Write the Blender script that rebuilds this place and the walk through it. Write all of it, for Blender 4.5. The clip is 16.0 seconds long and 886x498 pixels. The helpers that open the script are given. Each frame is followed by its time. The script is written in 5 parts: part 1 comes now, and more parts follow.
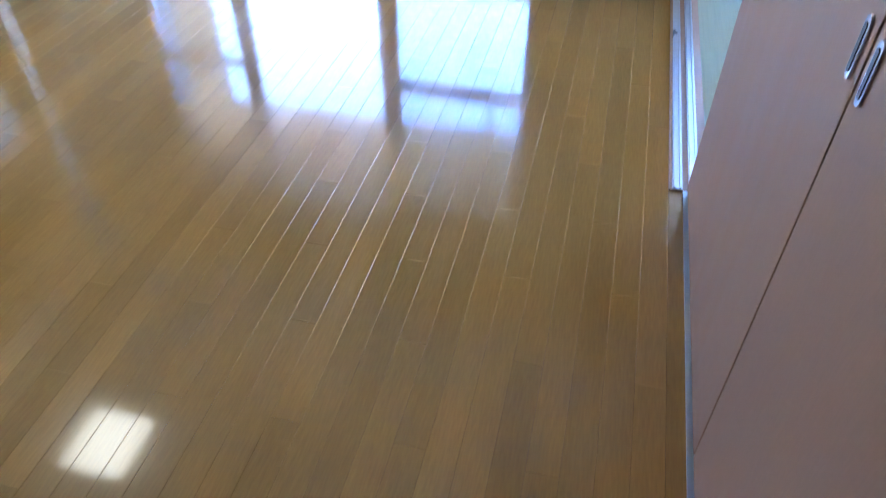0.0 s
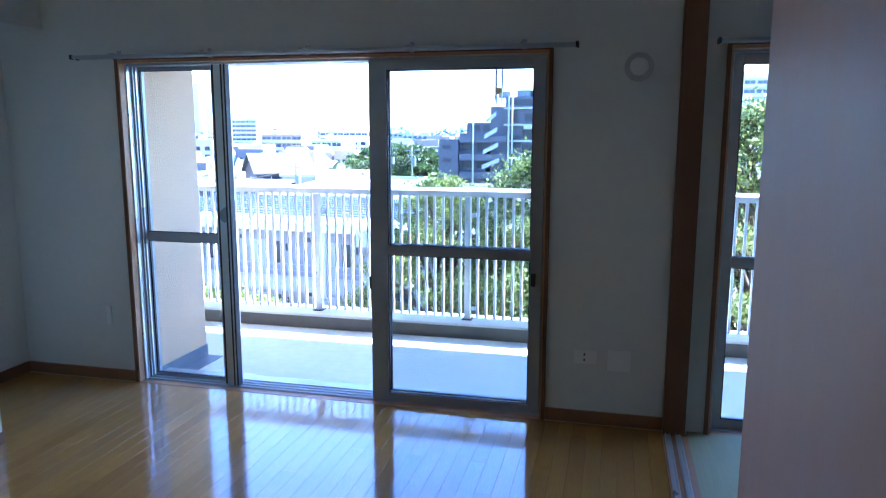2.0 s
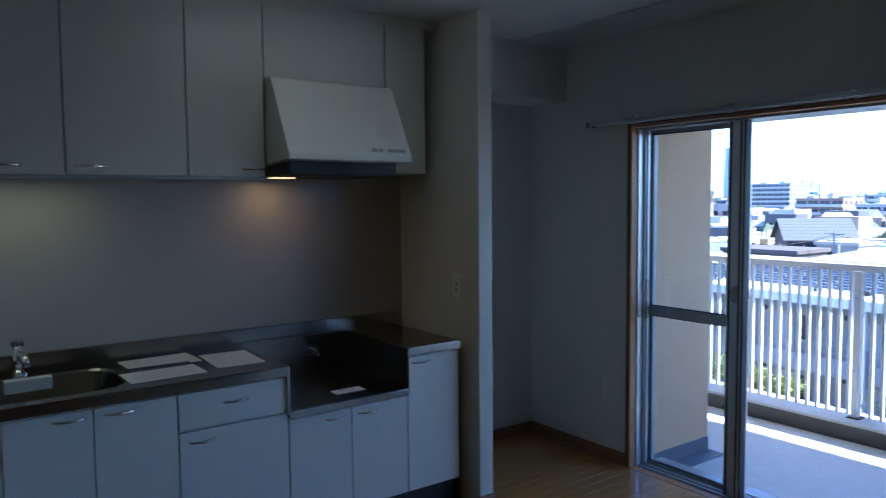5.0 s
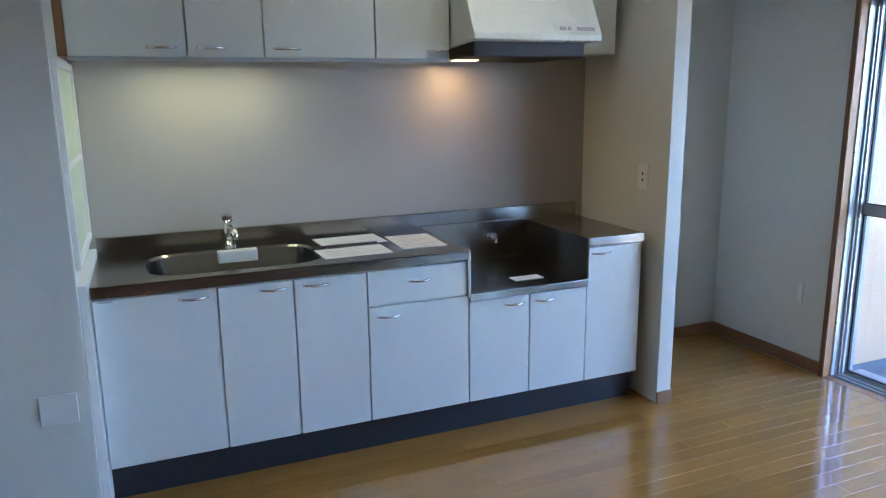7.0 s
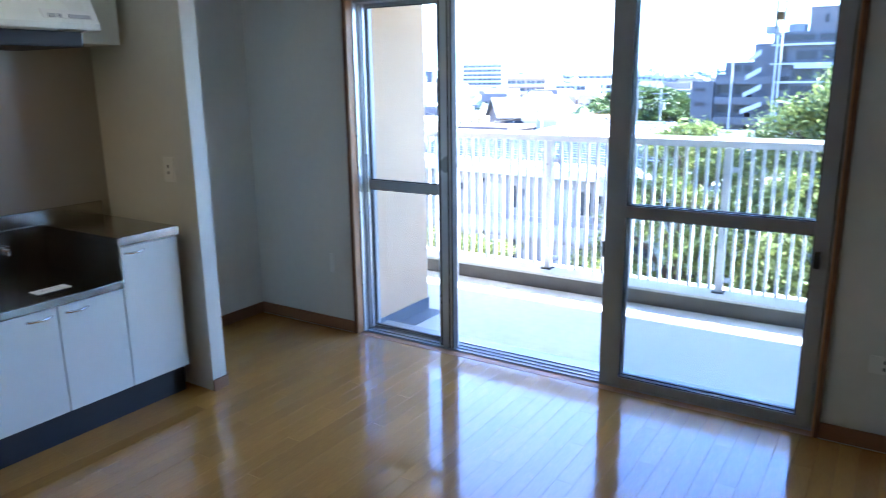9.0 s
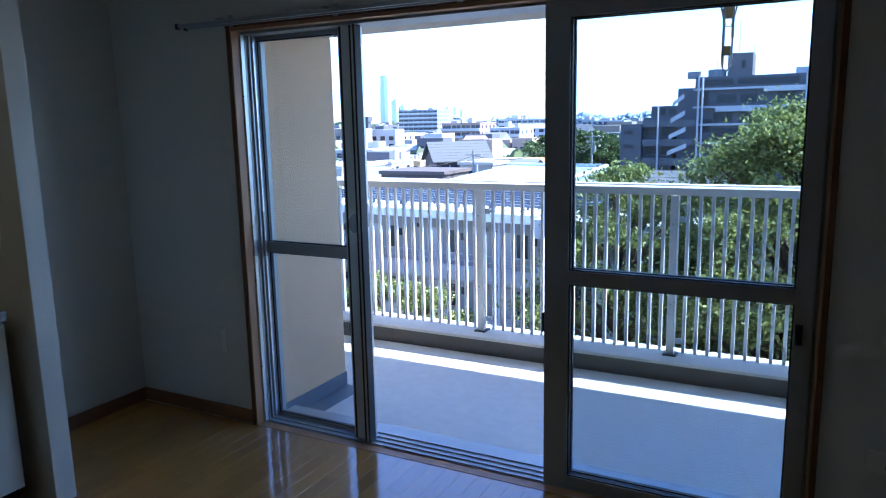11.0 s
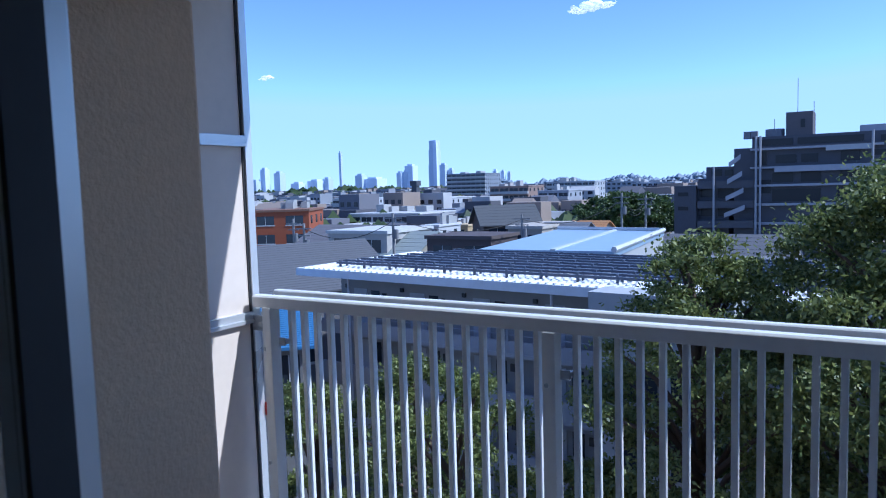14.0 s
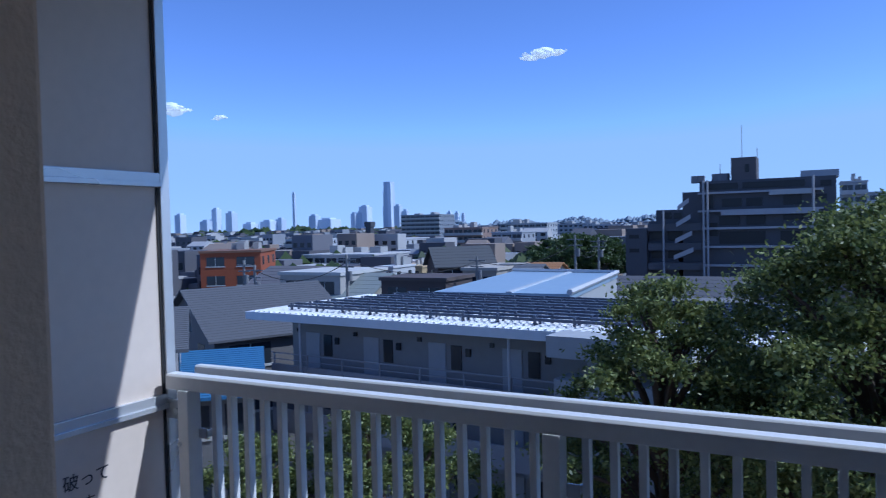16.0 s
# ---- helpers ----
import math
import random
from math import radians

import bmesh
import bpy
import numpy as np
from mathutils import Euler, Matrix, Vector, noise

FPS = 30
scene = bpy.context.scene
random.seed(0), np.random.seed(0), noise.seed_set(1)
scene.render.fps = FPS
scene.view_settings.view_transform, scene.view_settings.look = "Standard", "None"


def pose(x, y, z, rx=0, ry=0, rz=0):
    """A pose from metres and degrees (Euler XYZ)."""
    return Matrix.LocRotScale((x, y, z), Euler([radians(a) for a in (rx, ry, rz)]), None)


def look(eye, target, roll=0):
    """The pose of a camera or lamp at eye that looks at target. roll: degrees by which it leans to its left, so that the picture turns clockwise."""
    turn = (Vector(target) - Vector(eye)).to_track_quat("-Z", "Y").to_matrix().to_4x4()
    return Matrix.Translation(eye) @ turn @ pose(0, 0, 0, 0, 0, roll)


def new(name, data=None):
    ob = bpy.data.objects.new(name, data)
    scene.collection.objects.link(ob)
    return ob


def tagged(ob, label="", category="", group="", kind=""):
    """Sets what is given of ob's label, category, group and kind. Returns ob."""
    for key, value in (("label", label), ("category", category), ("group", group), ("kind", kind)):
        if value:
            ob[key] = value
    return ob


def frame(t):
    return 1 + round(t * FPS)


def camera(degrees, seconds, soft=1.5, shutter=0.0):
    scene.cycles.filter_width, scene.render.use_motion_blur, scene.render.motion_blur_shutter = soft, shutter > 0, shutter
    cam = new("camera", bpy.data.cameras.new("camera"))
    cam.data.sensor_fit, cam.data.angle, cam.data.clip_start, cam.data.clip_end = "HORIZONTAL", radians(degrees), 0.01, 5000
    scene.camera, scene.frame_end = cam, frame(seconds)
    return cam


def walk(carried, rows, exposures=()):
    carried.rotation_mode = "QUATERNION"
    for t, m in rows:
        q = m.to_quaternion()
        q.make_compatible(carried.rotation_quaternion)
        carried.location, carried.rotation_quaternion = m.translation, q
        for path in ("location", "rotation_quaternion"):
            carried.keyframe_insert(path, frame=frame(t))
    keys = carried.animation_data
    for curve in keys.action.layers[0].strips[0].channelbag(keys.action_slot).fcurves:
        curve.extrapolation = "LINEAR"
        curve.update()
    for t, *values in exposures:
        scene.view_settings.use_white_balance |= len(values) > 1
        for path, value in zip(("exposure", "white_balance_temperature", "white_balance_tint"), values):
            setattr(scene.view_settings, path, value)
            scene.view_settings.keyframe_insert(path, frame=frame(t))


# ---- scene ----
cam = camera(63.6, 16.0, soft=1.1, shutter=0.2)
PATH = [
    (0, (2.873, -3.86, 1.429), (2.531, -2.421, 0.083), 0.2),
    (0.5, (2.925, -3.761, 1.432), (2.499, -2.104, 0.395), 0.3),
    (1, (2.925, -3.767, 1.478), (2.48, -1.968, 0.725), 0.1),
    (1.5, (2.907, -3.763, 1.538), (2.413, -1.907, 0.98), -0.5),
    (2, (2.874, -3.749, 1.544), (2.412, -1.83, 1.225), 0.1),
    (2.5, (2.836, -3.706, 1.549), (2.403, -1.763, 1.354), -0.2),
    (3, (2.841, -3.455, 1.568), (2.306, -1.534, 1.407), 1.1),
    (3.5, (2.813, -3.266, 1.569), (1.989, -1.45, 1.424), 0.7),
    (4, (2.731, -3.244, 1.559), (1.597, -1.602, 1.425), 0.2),
    (4.5, (2.667, -3.24, 1.57), (1.274, -1.812, 1.428), -0.7),
    (5, (2.651, -3.252, 1.551), (1.039, -2.076, 1.415), -0.5),
    (5.2, (2.617, -3.262, 1.553), (0.936, -2.187, 1.422), -0.7),
    (7.3, (2.572, -3.286, 1.503), (0.768, -2.538, 1.067), -0.9),
    (7.5, (2.577, -3.289, 1.52), (0.814, -2.45, 1.084), -1.1),
    (8, (2.606, -3.259, 1.538), (1.038, -2.102, 1.088), -0.6),
    (8.5, (2.654, -3.232, 1.527), (1.332, -1.803, 1.071), -0.6),
    (9, (2.711, -3.226, 1.521), (1.658, -1.59, 1.056), -0.7),
    (9.2, (2.709, -3.234, 1.518), (1.773, -1.532, 1.042), -1.0),
    (11.5, (2.385, -2.249, 1.509), (1.45, -0.508, 1.202), -1.2),
    (12, (2.241, -1.813, 1.518), (1.164, -0.151, 1.242), -1.1),
    (12.5, (1.984, -1.382, 1.488), (0.962, 0.319, 1.237), -0.6),
    (13, (1.79, -0.982, 1.493), (0.745, 0.709, 1.273), -2.8),
    (13.5, (1.596, -0.613, 1.53), (0.461, 1.02, 1.32), -1.4),
    (14, (1.347, -0.305, 1.543), (0.304, 1.393, 1.37), -1.7),
    (14.5, (1.182, -0.025, 1.559), (0.103, 1.653, 1.419), -1.8),
    (15, (1.056, 0.122, 1.569), (-0.006, 1.811, 1.427), -1.5),
    (15.5, (0.988, 0.168, 1.581), (-0.091, 1.85, 1.509), -1.7),
    (16, (1.005, 0.183, 1.581), (0.073, 1.951, 1.519), -1.4),
]
EXPOSURES = [(0, 5.65, 5750, 8), (0.5, 5.7, 5500, 7), (1, 5.5, 5400, 7), (1.5, 5.05, 5350, 7), (2, 4.15, 5150, 7), (2.5, 3.55, 5050, 7), (3, 3.2, 5100, 7), (3.5, 2.75, 5100, 7), (4, 2.55, 5100, 7), (4.5, 2.55, 5100, 7),
             (5, 2.8, 5200, 7), (6.5, 4.5, 5750, 8), (7.4, 5.0, 5900, 8), (8, 5.05, 5850, 8), (8.5, 4.85, 5800, 8), (9, 4.45, 5700, 7), (10, 3.5, 5600, 7), (11.4, 2.45, 5250, 6), (12, 2.1, 5150, 7),
             (12.5, 1.75, 5000, 9), (13, 1.4, 4950, 11), (13.5, 1.05, 4950, 11), (14, 0.65, 4950, 10), (14.5, 0.3, 4900, 11), (15, 0.2, 4900, 11), (16, 0.05, 4850, 11)]
walk(cam, [(t, look(eye, target, roll)) for t, eye, target, roll in PATH], EXPOSURES)

# ---- sky and sun ----
SUN = Vector((0.88, 0.278, 1.0)).normalized()
world = bpy.data.worlds.new("sky")
scene.world = world
world.use_nodes = True
wn = world.node_tree
sky = wn.nodes.new("ShaderNodeTexSky")
sky.sky_type = "NISHITA"
sky.sun_disc = False
sky.sun_elevation = math.asin(SUN.z)
sky.sun_rotation = math.atan2(SUN.x, SUN.y)
sky.altitude = 4000
sky.air_density, sky.dust_density, sky.ozone_density = 0.75, 0.0, 1.6
gain = wn.nodes.new("ShaderNodeMix")
gain.data_type, gain.blend_type = "RGBA", "MULTIPLY"
gain.inputs["Factor"].default_value = 1.0
gain.inputs["B"].default_value = (0.98, 0.94, 1.06, 1)
wn.links.new(sky.outputs[0], gain.inputs["A"])
haze = wn.nodes.new("ShaderNodeMix")  # summer haze caps the glow along the horizon
haze.data_type, haze.blend_type = "RGBA", "DARKEN"
haze.inputs["Factor"].default_value = 0.9
haze.inputs["B"].default_value = (1.9, 2.6, 3.6, 1)
wn.links.new(gain.outputs["Result"], haze.inputs["A"])
wn.links.new(haze.outputs["Result"], wn.nodes["Background"].inputs[0])
wn.nodes["Background"].inputs[1].default_value = 0.19
sun_light = bpy.data.lights.new("sun", "SUN")
sun_light.energy, sun_light.angle, sun_light.color = 3.5, radians(0.55), (1.0, 0.95, 0.87)
sun = new("sun", sun_light)
sun.matrix_world = look(SUN * 50, (0, 0, 0))


def area_lamp(name, m, sx, sy, watts, color):
    data = bpy.data.lights.new(name, "AREA")
    data.shape, data.size, data.size_y, data.energy, data.color = "RECTANGLE", sx, sy, watts, color
    ob = new(name, data)
    ob.matrix_world = m
    return ob


# under-cabinet strip and range hood bulb
area_lamp("strip_light", pose(-0.55, -3.0, 1.645), 0.12, 0.6, 0.085, (0.97, 0.95, 0.6))
area_lamp("hood_light", pose(-0.63, -1.86, 1.652), 0.05, 0.08, 0.045, (1.0, 0.62, 0.26))


# ---- materials ----
def mat(name, color, rough=0.5, metal=0.0, var=0.08, scale=6.0, bump=0.0, bscale=80.0, coat=0.0, spec=0.5, stretch=(1, 1, 1), rvar=0.05, random_tint=0.0):
    """A surface with grain and blotches at two scales, and fine relief."""
    m = bpy.data.materials.new(name)
    m.use_nodes = True
    nt = m.node_tree
    p = nt.nodes["Principled BSDF"]
    tc = nt.nodes.new("ShaderNodeTexCoord")
    mp = nt.nodes.new("ShaderNodeMapping")
    mp.inputs["Scale"].default_value = stretch
    nt.links.new(tc.outputs["Object"], mp.inputs[0])
    big = nt.nodes.new("ShaderNodeTexNoise")
    big.inputs["Scale"].default_value, big.inputs["Detail"].default_value = scale * 0.25, 3
    fine = nt.nodes.new("ShaderNodeTexNoise")
    fine.inputs["Scale"].default_value, fine.inputs["Detail"].default_value = scale * 4, 5
    for n in (big, fine):
        nt.links.new(mp.outputs[0], n.inputs["Vector"])
    add = nt.nodes.new("ShaderNodeMath")
    add.operation = "ADD"
    nt.links.new(big.outputs[0], add.inputs[0])
    nt.links.new(fine.outputs[0], add.inputs[1])
    rng = nt.nodes.new("ShaderNodeMapRange")
    rng.inputs["From Min"].default_value, rng.inputs["From Max"].default_value = 0.6, 1.4
    rng.inputs["To Min"].default_value, rng.inputs["To Max"].default_value = 1 - var, 1 + var
    nt.links.new(add.outputs[0], rng.inputs[0])
    value = rng.outputs[0]
    if random_tint:
        info = nt.nodes.new("ShaderNodeObjectInfo")
        r2 = nt.nodes.new("ShaderNodeMapRange")
        r2.inputs["To Min"].default_value, r2.inputs["To Max"].default_value = 1 - random_tint, 1 + random_tint
        nt.links.new(info.outputs["Random"], r2.inputs[0])
        mul = nt.nodes.new("ShaderNodeMath")
        mul.operation = "MULTIPLY"
        nt.links.new(value, mul.inputs[0])
        nt.links.new(r2.outputs[0], mul.inputs[1])
        value = mul.outputs[0]
    hsv = nt.nodes.new("ShaderNodeHueSaturation")
    hsv.inputs["Color"].default_value = (*color, 1)
    nt.links.new(value, hsv.inputs["Value"])
    nt.links.new(hsv.outputs[0], p.inputs["Base Color"])
    rr = nt.nodes.new("ShaderNodeMapRange")
    rr.inputs["From Min"].default_value, rr.inputs["From Max"].default_value = 0.3, 0.7
    rr.inputs["To Min"].default_value, rr.inputs["To Max"].default_value = max(0.02, rough - rvar), min(1, rough + rvar)
    nt.links.new(big.outputs[0], rr.inputs[0])
    nt.links.new(rr.outputs[0], p.inputs["Roughness"])
    p.inputs["Metallic"].default_value = metal
    p.inputs["Specular IOR Level"].default_value = spec
    p.inputs["Coat Weight"].default_value, p.inputs["Coat Roughness"].default_value = coat, 0.06
    if bump:
        bn = nt.nodes.new("ShaderNodeTexNoise")
        bn.inputs["Scale"].default_value, bn.inputs["Detail"].default_value = bscale, 4
        nt.links.new(mp.outputs[0], bn.inputs["Vector"])
        b = nt.nodes.new("ShaderNodeBump")
        b.inputs["Strength"].default_value, b.inputs["Distance"].default_value = bump, 0.004
        nt.links.new(bn.outputs[0], b.inputs["Height"])
        nt.links.new(b.outputs[0], p.inputs["Normal"])
    return m


def glass(name, tint, gloss=0.0):
    m = bpy.data.materials.new(name)
    m.use_nodes = True
    nt = m.node_tree
    out = nt.nodes["Material Output"]
    nt.nodes.remove(nt.nodes["Principled BSDF"])
    tr = nt.nodes.new("ShaderNodeBsdfTransparent")
    tr.inputs[0].default_value = (*tint, 1)
    gl = nt.nodes.new("ShaderNodeBsdfGlossy")
    gl.inputs["Roughness"].default_value = gloss
    lw = nt.nodes.new("ShaderNodeLayerWeight")
    lw.inputs[0].default_value = 0.5
    pw = nt.nodes.new("ShaderNodeMath")
    pw.operation = "POWER"
    pw.inputs[1].default_value = 4.0
    nt.links.new(lw.outputs["Facing"], pw.inputs[0])
    fr = nt.nodes.new("ShaderNodeMath")
    fr.operation = "MULTIPLY_ADD"
    fr.inputs[1].default_value, fr.inputs[2].default_value = 0.7, 0.03
    nt.links.new(pw.outputs[0], fr.inputs[0])
    mx = nt.nodes.new("ShaderNodeMixShader")
    nt.links.new(fr.outputs[0], mx.inputs[0])
    nt.links.new(tr.outputs[0], mx.inputs[1])
    nt.links.new(gl.outputs[0], mx.inputs[2])
    nt.links.new(mx.outputs[0], out.inputs[0])
    return m


def leaf_mat(name, c1, c2):
    m = bpy.data.materials.new(name)
    m.use_nodes = True
    nt = m.node_tree
    p = nt.nodes["Principled BSDF"]
    g = nt.nodes.new("ShaderNodeNewGeometry")
    ramp = nt.nodes.new("ShaderNodeMix")
    ramp.data_type = "RGBA"
    ramp.inputs["A"].default_value, ramp.inputs["B"].default_value = (*c1, 1), (*c2, 1)
    nt.links.new(g.outputs["Random Per Island"], ramp.inputs["Factor"])
    nt.links.new(ramp.outputs["Result"], p.inputs["Base Color"])
    p.inputs["Roughness"].default_value = 0.5
    tl = nt.nodes.new("ShaderNodeBsdfTranslucent")
    nt.links.new(ramp.outputs["Result"], tl.inputs[0])
    mx = nt.nodes.new("ShaderNodeMixShader")
    mx.inputs[0].default_value = 0.35
    nt.links.new(p.outputs[0], mx.inputs[1])
    nt.links.new(tl.outputs[0], mx.inputs[2])
    nt.links.new(mx.outputs[0], nt.nodes["Material Output"].inputs[0])
    return m


def glow(name, color, strength):
    m = bpy.data.materials.new(name)
    m.use_nodes = True
    p = m.node_tree.nodes["Principled BSDF"]
    p.inputs["Emission Color"].default_value = (*color, 1)
    p.inputs["Emission Strength"].default_value = strength
    return m


M = dict(
    wallpaper=mat("wallpaper", (0.68, 0.67, 0.61), 0.8, var=0.03, scale=5, bump=0.25, bscale=220),
    ceiling=mat("ceiling_paper", (0.62, 0.63, 0.59), 0.85, var=0.03, bump=0.2, bscale=200),
    oak=mat("oak_plank", (0.42, 0.208, 0.046), 0.12, var=0.16, scale=7, stretch=(6, 0.6, 1), coat=0.8, random_tint=0.1, bump=0.02, bscale=30),
    joint=mat("floor_joint", (0.2, 0.09, 0.03), 0.5),
    brown=mat("brown_trim", (0.17, 0.075, 0.032), 0.42, var=0.15, stretch=(8, 8, 0.6), scale=8),
    base=mat("baseboard_wood", (0.26, 0.125, 0.055), 0.45, var=0.12, stretch=(1, 1, 6)),
    jamb=mat("jamb_wood", (0.48, 0.26, 0.13), 0.45, var=0.12, stretch=(8, 8, 0.6)),
    alu=mat("aluminium", (0.4, 0.43, 0.46), 0.38, metal=0.35, var=0.05),
    alu_dark=mat("dark_trim_and_shade", (0.03, 0.03, 0.032), 0.6),
    alu_lt=mat("bright_aluminium", (0.68, 0.7, 0.73), 0.3, metal=0.5, var=0.04),
    glass=glass("window_glass", (0.9, 0.93, 0.94)),
    closet=mat("closet_laminate", (0.38, 0.215, 0.135), 0.5, spec=0.25, var=0.07, stretch=(6, 6, 0.5), scale=9),
    white_lam=mat("white_laminate", (0.73, 0.75, 0.72), 0.35, var=0.02),
    upper_lam=mat("pale_laminate", (0.66, 0.68, 0.62), 0.4, var=0.02),
    steel=mat("stainless", (0.3, 0.28, 0.255), 0.22, metal=1.0, var=0.03, stretch=(1, 3, 1), scale=8, rvar=0.03),
    chrome=mat("chrome", (0.75, 0.76, 0.78), 0.12, metal=1.0, var=0.02),
    kick=mat("kick_board", (0.02, 0.022, 0.028), 0.5),
    splash=mat("splash_panel", (0.43, 0.395, 0.35), 0.32, var=0.012, scale=3),
    hood=mat("hood_enamel", (0.8, 0.81, 0.74), 0.3, var=0.02),
    black=mat("black_grille", (0.025, 0.022, 0.02), 0.5),
    paper=mat("paper_sheet", (0.8, 0.8, 0.78), 0.7, var=0.02),
    ink=mat("ink", (0.05, 0.05, 0.06), 0.7),
    grey_ink=mat("grey_print", (0.45, 0.45, 0.46), 0.7),
    plastic=mat("white_plastic", (0.78, 0.77, 0.72), 0.4, var=0.02),
    tatami=mat("tatami", (0.42, 0.42, 0.24), 0.8, var=0.12, stretch=(60, 2, 1), bump=0.3),
    stucco=mat("stucco", (0.68, 0.48, 0.31), 0.9, var=0.08, scale=10, bump=0.9, bscale=70),
    conc=mat("balcony_concrete", (0.66, 0.67, 0.66), 0.8, var=0.1, scale=4, bump=0.3, bscale=60),
    kerb=mat("kerb_paint", (0.55, 0.54, 0.52), 0.75, var=0.12, scale=8, bump=0.3),
    kerb_dark=mat("kerb_coating", (0.07, 0.066, 0.062), 0.7, var=0.15),
    gutter=mat("gutter_coating", (0.16, 0.19, 0.23), 0.6, var=0.15),
    rail=mat("white_rail", (0.72, 0.72, 0.71), 0.35, var=0.05, scale=10),
    board=mat("partition_board", (0.72, 0.62, 0.53), 0.6, var=0.04),
    soffit=mat("soffit_paint", (0.58, 0.5, 0.42), 0.85, var=0.05, bump=0.4, bscale=90),
    bark=mat("bark", (0.09, 0.065, 0.045), 0.9, var=0.3, bump=0.8, bscale=30),
    leaf=leaf_mat("leaf", (0.05, 0.085, 0.018), (0.3, 0.33, 0.1)),
    leaf2=leaf_mat("leaf_dark", (0.03, 0.06, 0.02), (0.1, 0.14, 0.04)),
    ground=mat("city_ground", (0.13, 0.13, 0.12), 0.9, var=0.4, scale=0.05),
    asphalt=mat("asphalt", (0.06, 0.06, 0.062), 0.9, var=0.15, scale=2),
)
HAZE = {}


def paint(color, far=0.0, rough=0.75):
    """Outdoor paint, cached by colour; far towers and far ridge carry haze in theirs."""
    key = (color, rough)
    if key not in HAZE:
        HAZE[key] = mat("outdoor_paint_and_haze", tuple(min(0.85, c * 0.68) for c in color), rough, var=0.08, scale=0.6)
    return HAZE[key]


# ---- building blocks ----
class Shape:
    def __init__(self):
        self.v, self.f = [], []

    def box(self, x0, x1, y0, y1, z0, z1):
        n = len(self.v)
        self.v += [(x, y, z) for z in (z0, z1) for y in (y0, y1) for x in (x0, x1)]
        self.f += [tuple(n + i for i in q) for q in ((0, 2, 3, 1), (4, 5, 7, 6), (0, 1, 5, 4), (2, 6, 7, 3), (0, 4, 6, 2), (1, 3, 7, 5))]
        return self

    def prism(self, pts, axis, a, b):
        """A polygon pts drawn in the two other axes, pulled along axis from a to b."""
        def place(p, w):
            q = list(p)
            q.insert("xyz".index(axis), w)
            return tuple(q)
        n, k = len(self.v), len(pts)
        self.v += [place(p, a) for p in pts] + [place(p, b) for p in pts]
        self.f += [tuple(range(n + k - 1, n - 1, -1)), tuple(range(n + k, n + 2 * k))]
        self.f += [(n + i, n + (i + 1) % k, n + k + (i + 1) % k, n + k + i) for i in range(k)]
        return self

    def tube(self, pts, r, sides=8, r2=None):
        pts = [Vector(p) for p in pts]
        n = len(self.v)
        for i, p in enumerate(pts):
            d = (pts[min(i + 1, len(pts) - 1)] - pts[max(i - 1, 0)]).normalized()
            u = d.orthogonal().normalized()
            if abs(d.z) < 0.9:
                u = d.cross(Vector((0, 0, 1))).normalized()
            w = d.cross(u)
            rad = r if r2 is None else r + (r2 - r) * i / (len(pts) - 1)
            for s in range(sides):
                a = 2 * math.pi * s / sides
                self.v.append(tuple(p + rad * (math.cos(a) * u + math.sin(a) * w)))
        for i in range(len(pts) - 1):
            for s in range(sides):
                a, b = n + i * sides + s, n + i * sides + (s + 1) % sides
                self.f.append((a, b, b + sides, a + sides))
        self.f.append(tuple(n + s for s in range(sides - 1, -1, -1)))
        self.f.append(tuple(n + (len(pts) - 1) * sides + s for s in range(sides)))
        return self

    def turn(self, angle, cx, cy):
        m = Matrix.Translation((cx, cy, 0)) @ Matrix.Rotation(angle, 4, "Z") @ Matrix.Translation((-cx, -cy, 0))
        self.v = [tuple(m @ Vector(p)) for p in self.v]
        return self

    def mesh(self, name, material, base=(0, 0, 0), bevel=0.0, smooth=False):
        me = bpy.data.meshes.new(name)
        me.from_pydata([(x - base[0], y - base[1], z - base[2]) for x, y, z in self.v], [], self.f)
        bm = bmesh.new()
        bm.from_mesh(me)
        bmesh.ops.recalc_face_normals(bm, faces=bm.faces)
        if bevel:
            edges = [e for e in bm.edges if len(e.link_faces) == 2 and e.calc_face_angle(0) > 0.6]
            bmesh.ops.bevel(bm, geom=edges, offset=bevel, segments=2, profile=0.6, affect="EDGES", clamp_overlap=True)
        bm.to_mesh(me)
        bm.free()
        if smooth:
            me.polygons.foreach_set("use_smooth", [True] * len(me.polygons))
        me.materials.append(material)
        return me


def structure(name, shape, material, label, bevel=0.0, category=""):
    return tagged(new(name, shape.mesh(name, material, bevel=bevel)), label, category, kind="structure")


def thing(name, base, label, category, group="", kind=""):
    ob = new(name)
    ob.location = base
    ob.empty_display_size = 0.1
    return tagged(ob, label, category, group, kind)


def part(parent, name, shape, material, bevel=0.0, smooth=False, label=""):
    """A part drawn in world places, hung under its thing (or under a part of it)."""
    base = Vector(parent.location)
    if parent.parent:
        base = base + Vector(parent.parent.location)
    ob = new(name, shape.mesh(name, material, base=base, bevel=bevel, smooth=smooth))
    ob.parent = parent
    if label:
        tagged(ob, label)
    return ob


def pieces(parent, name, shape, material):
    """Each box of a shape as a part of its own."""
    for k in range(0, len(shape.v), 8):
        s = Shape()
        s.v = shape.v[k:k + 8]
        s.f = [tuple(q) for q in ((0, 2, 3, 1), (4, 5, 7, 6), (0, 1, 5, 4), (2, 6, 7, 3), (0, 4, 6, 2), (1, 3, 7, 5))]
        part(parent, name, s, material)


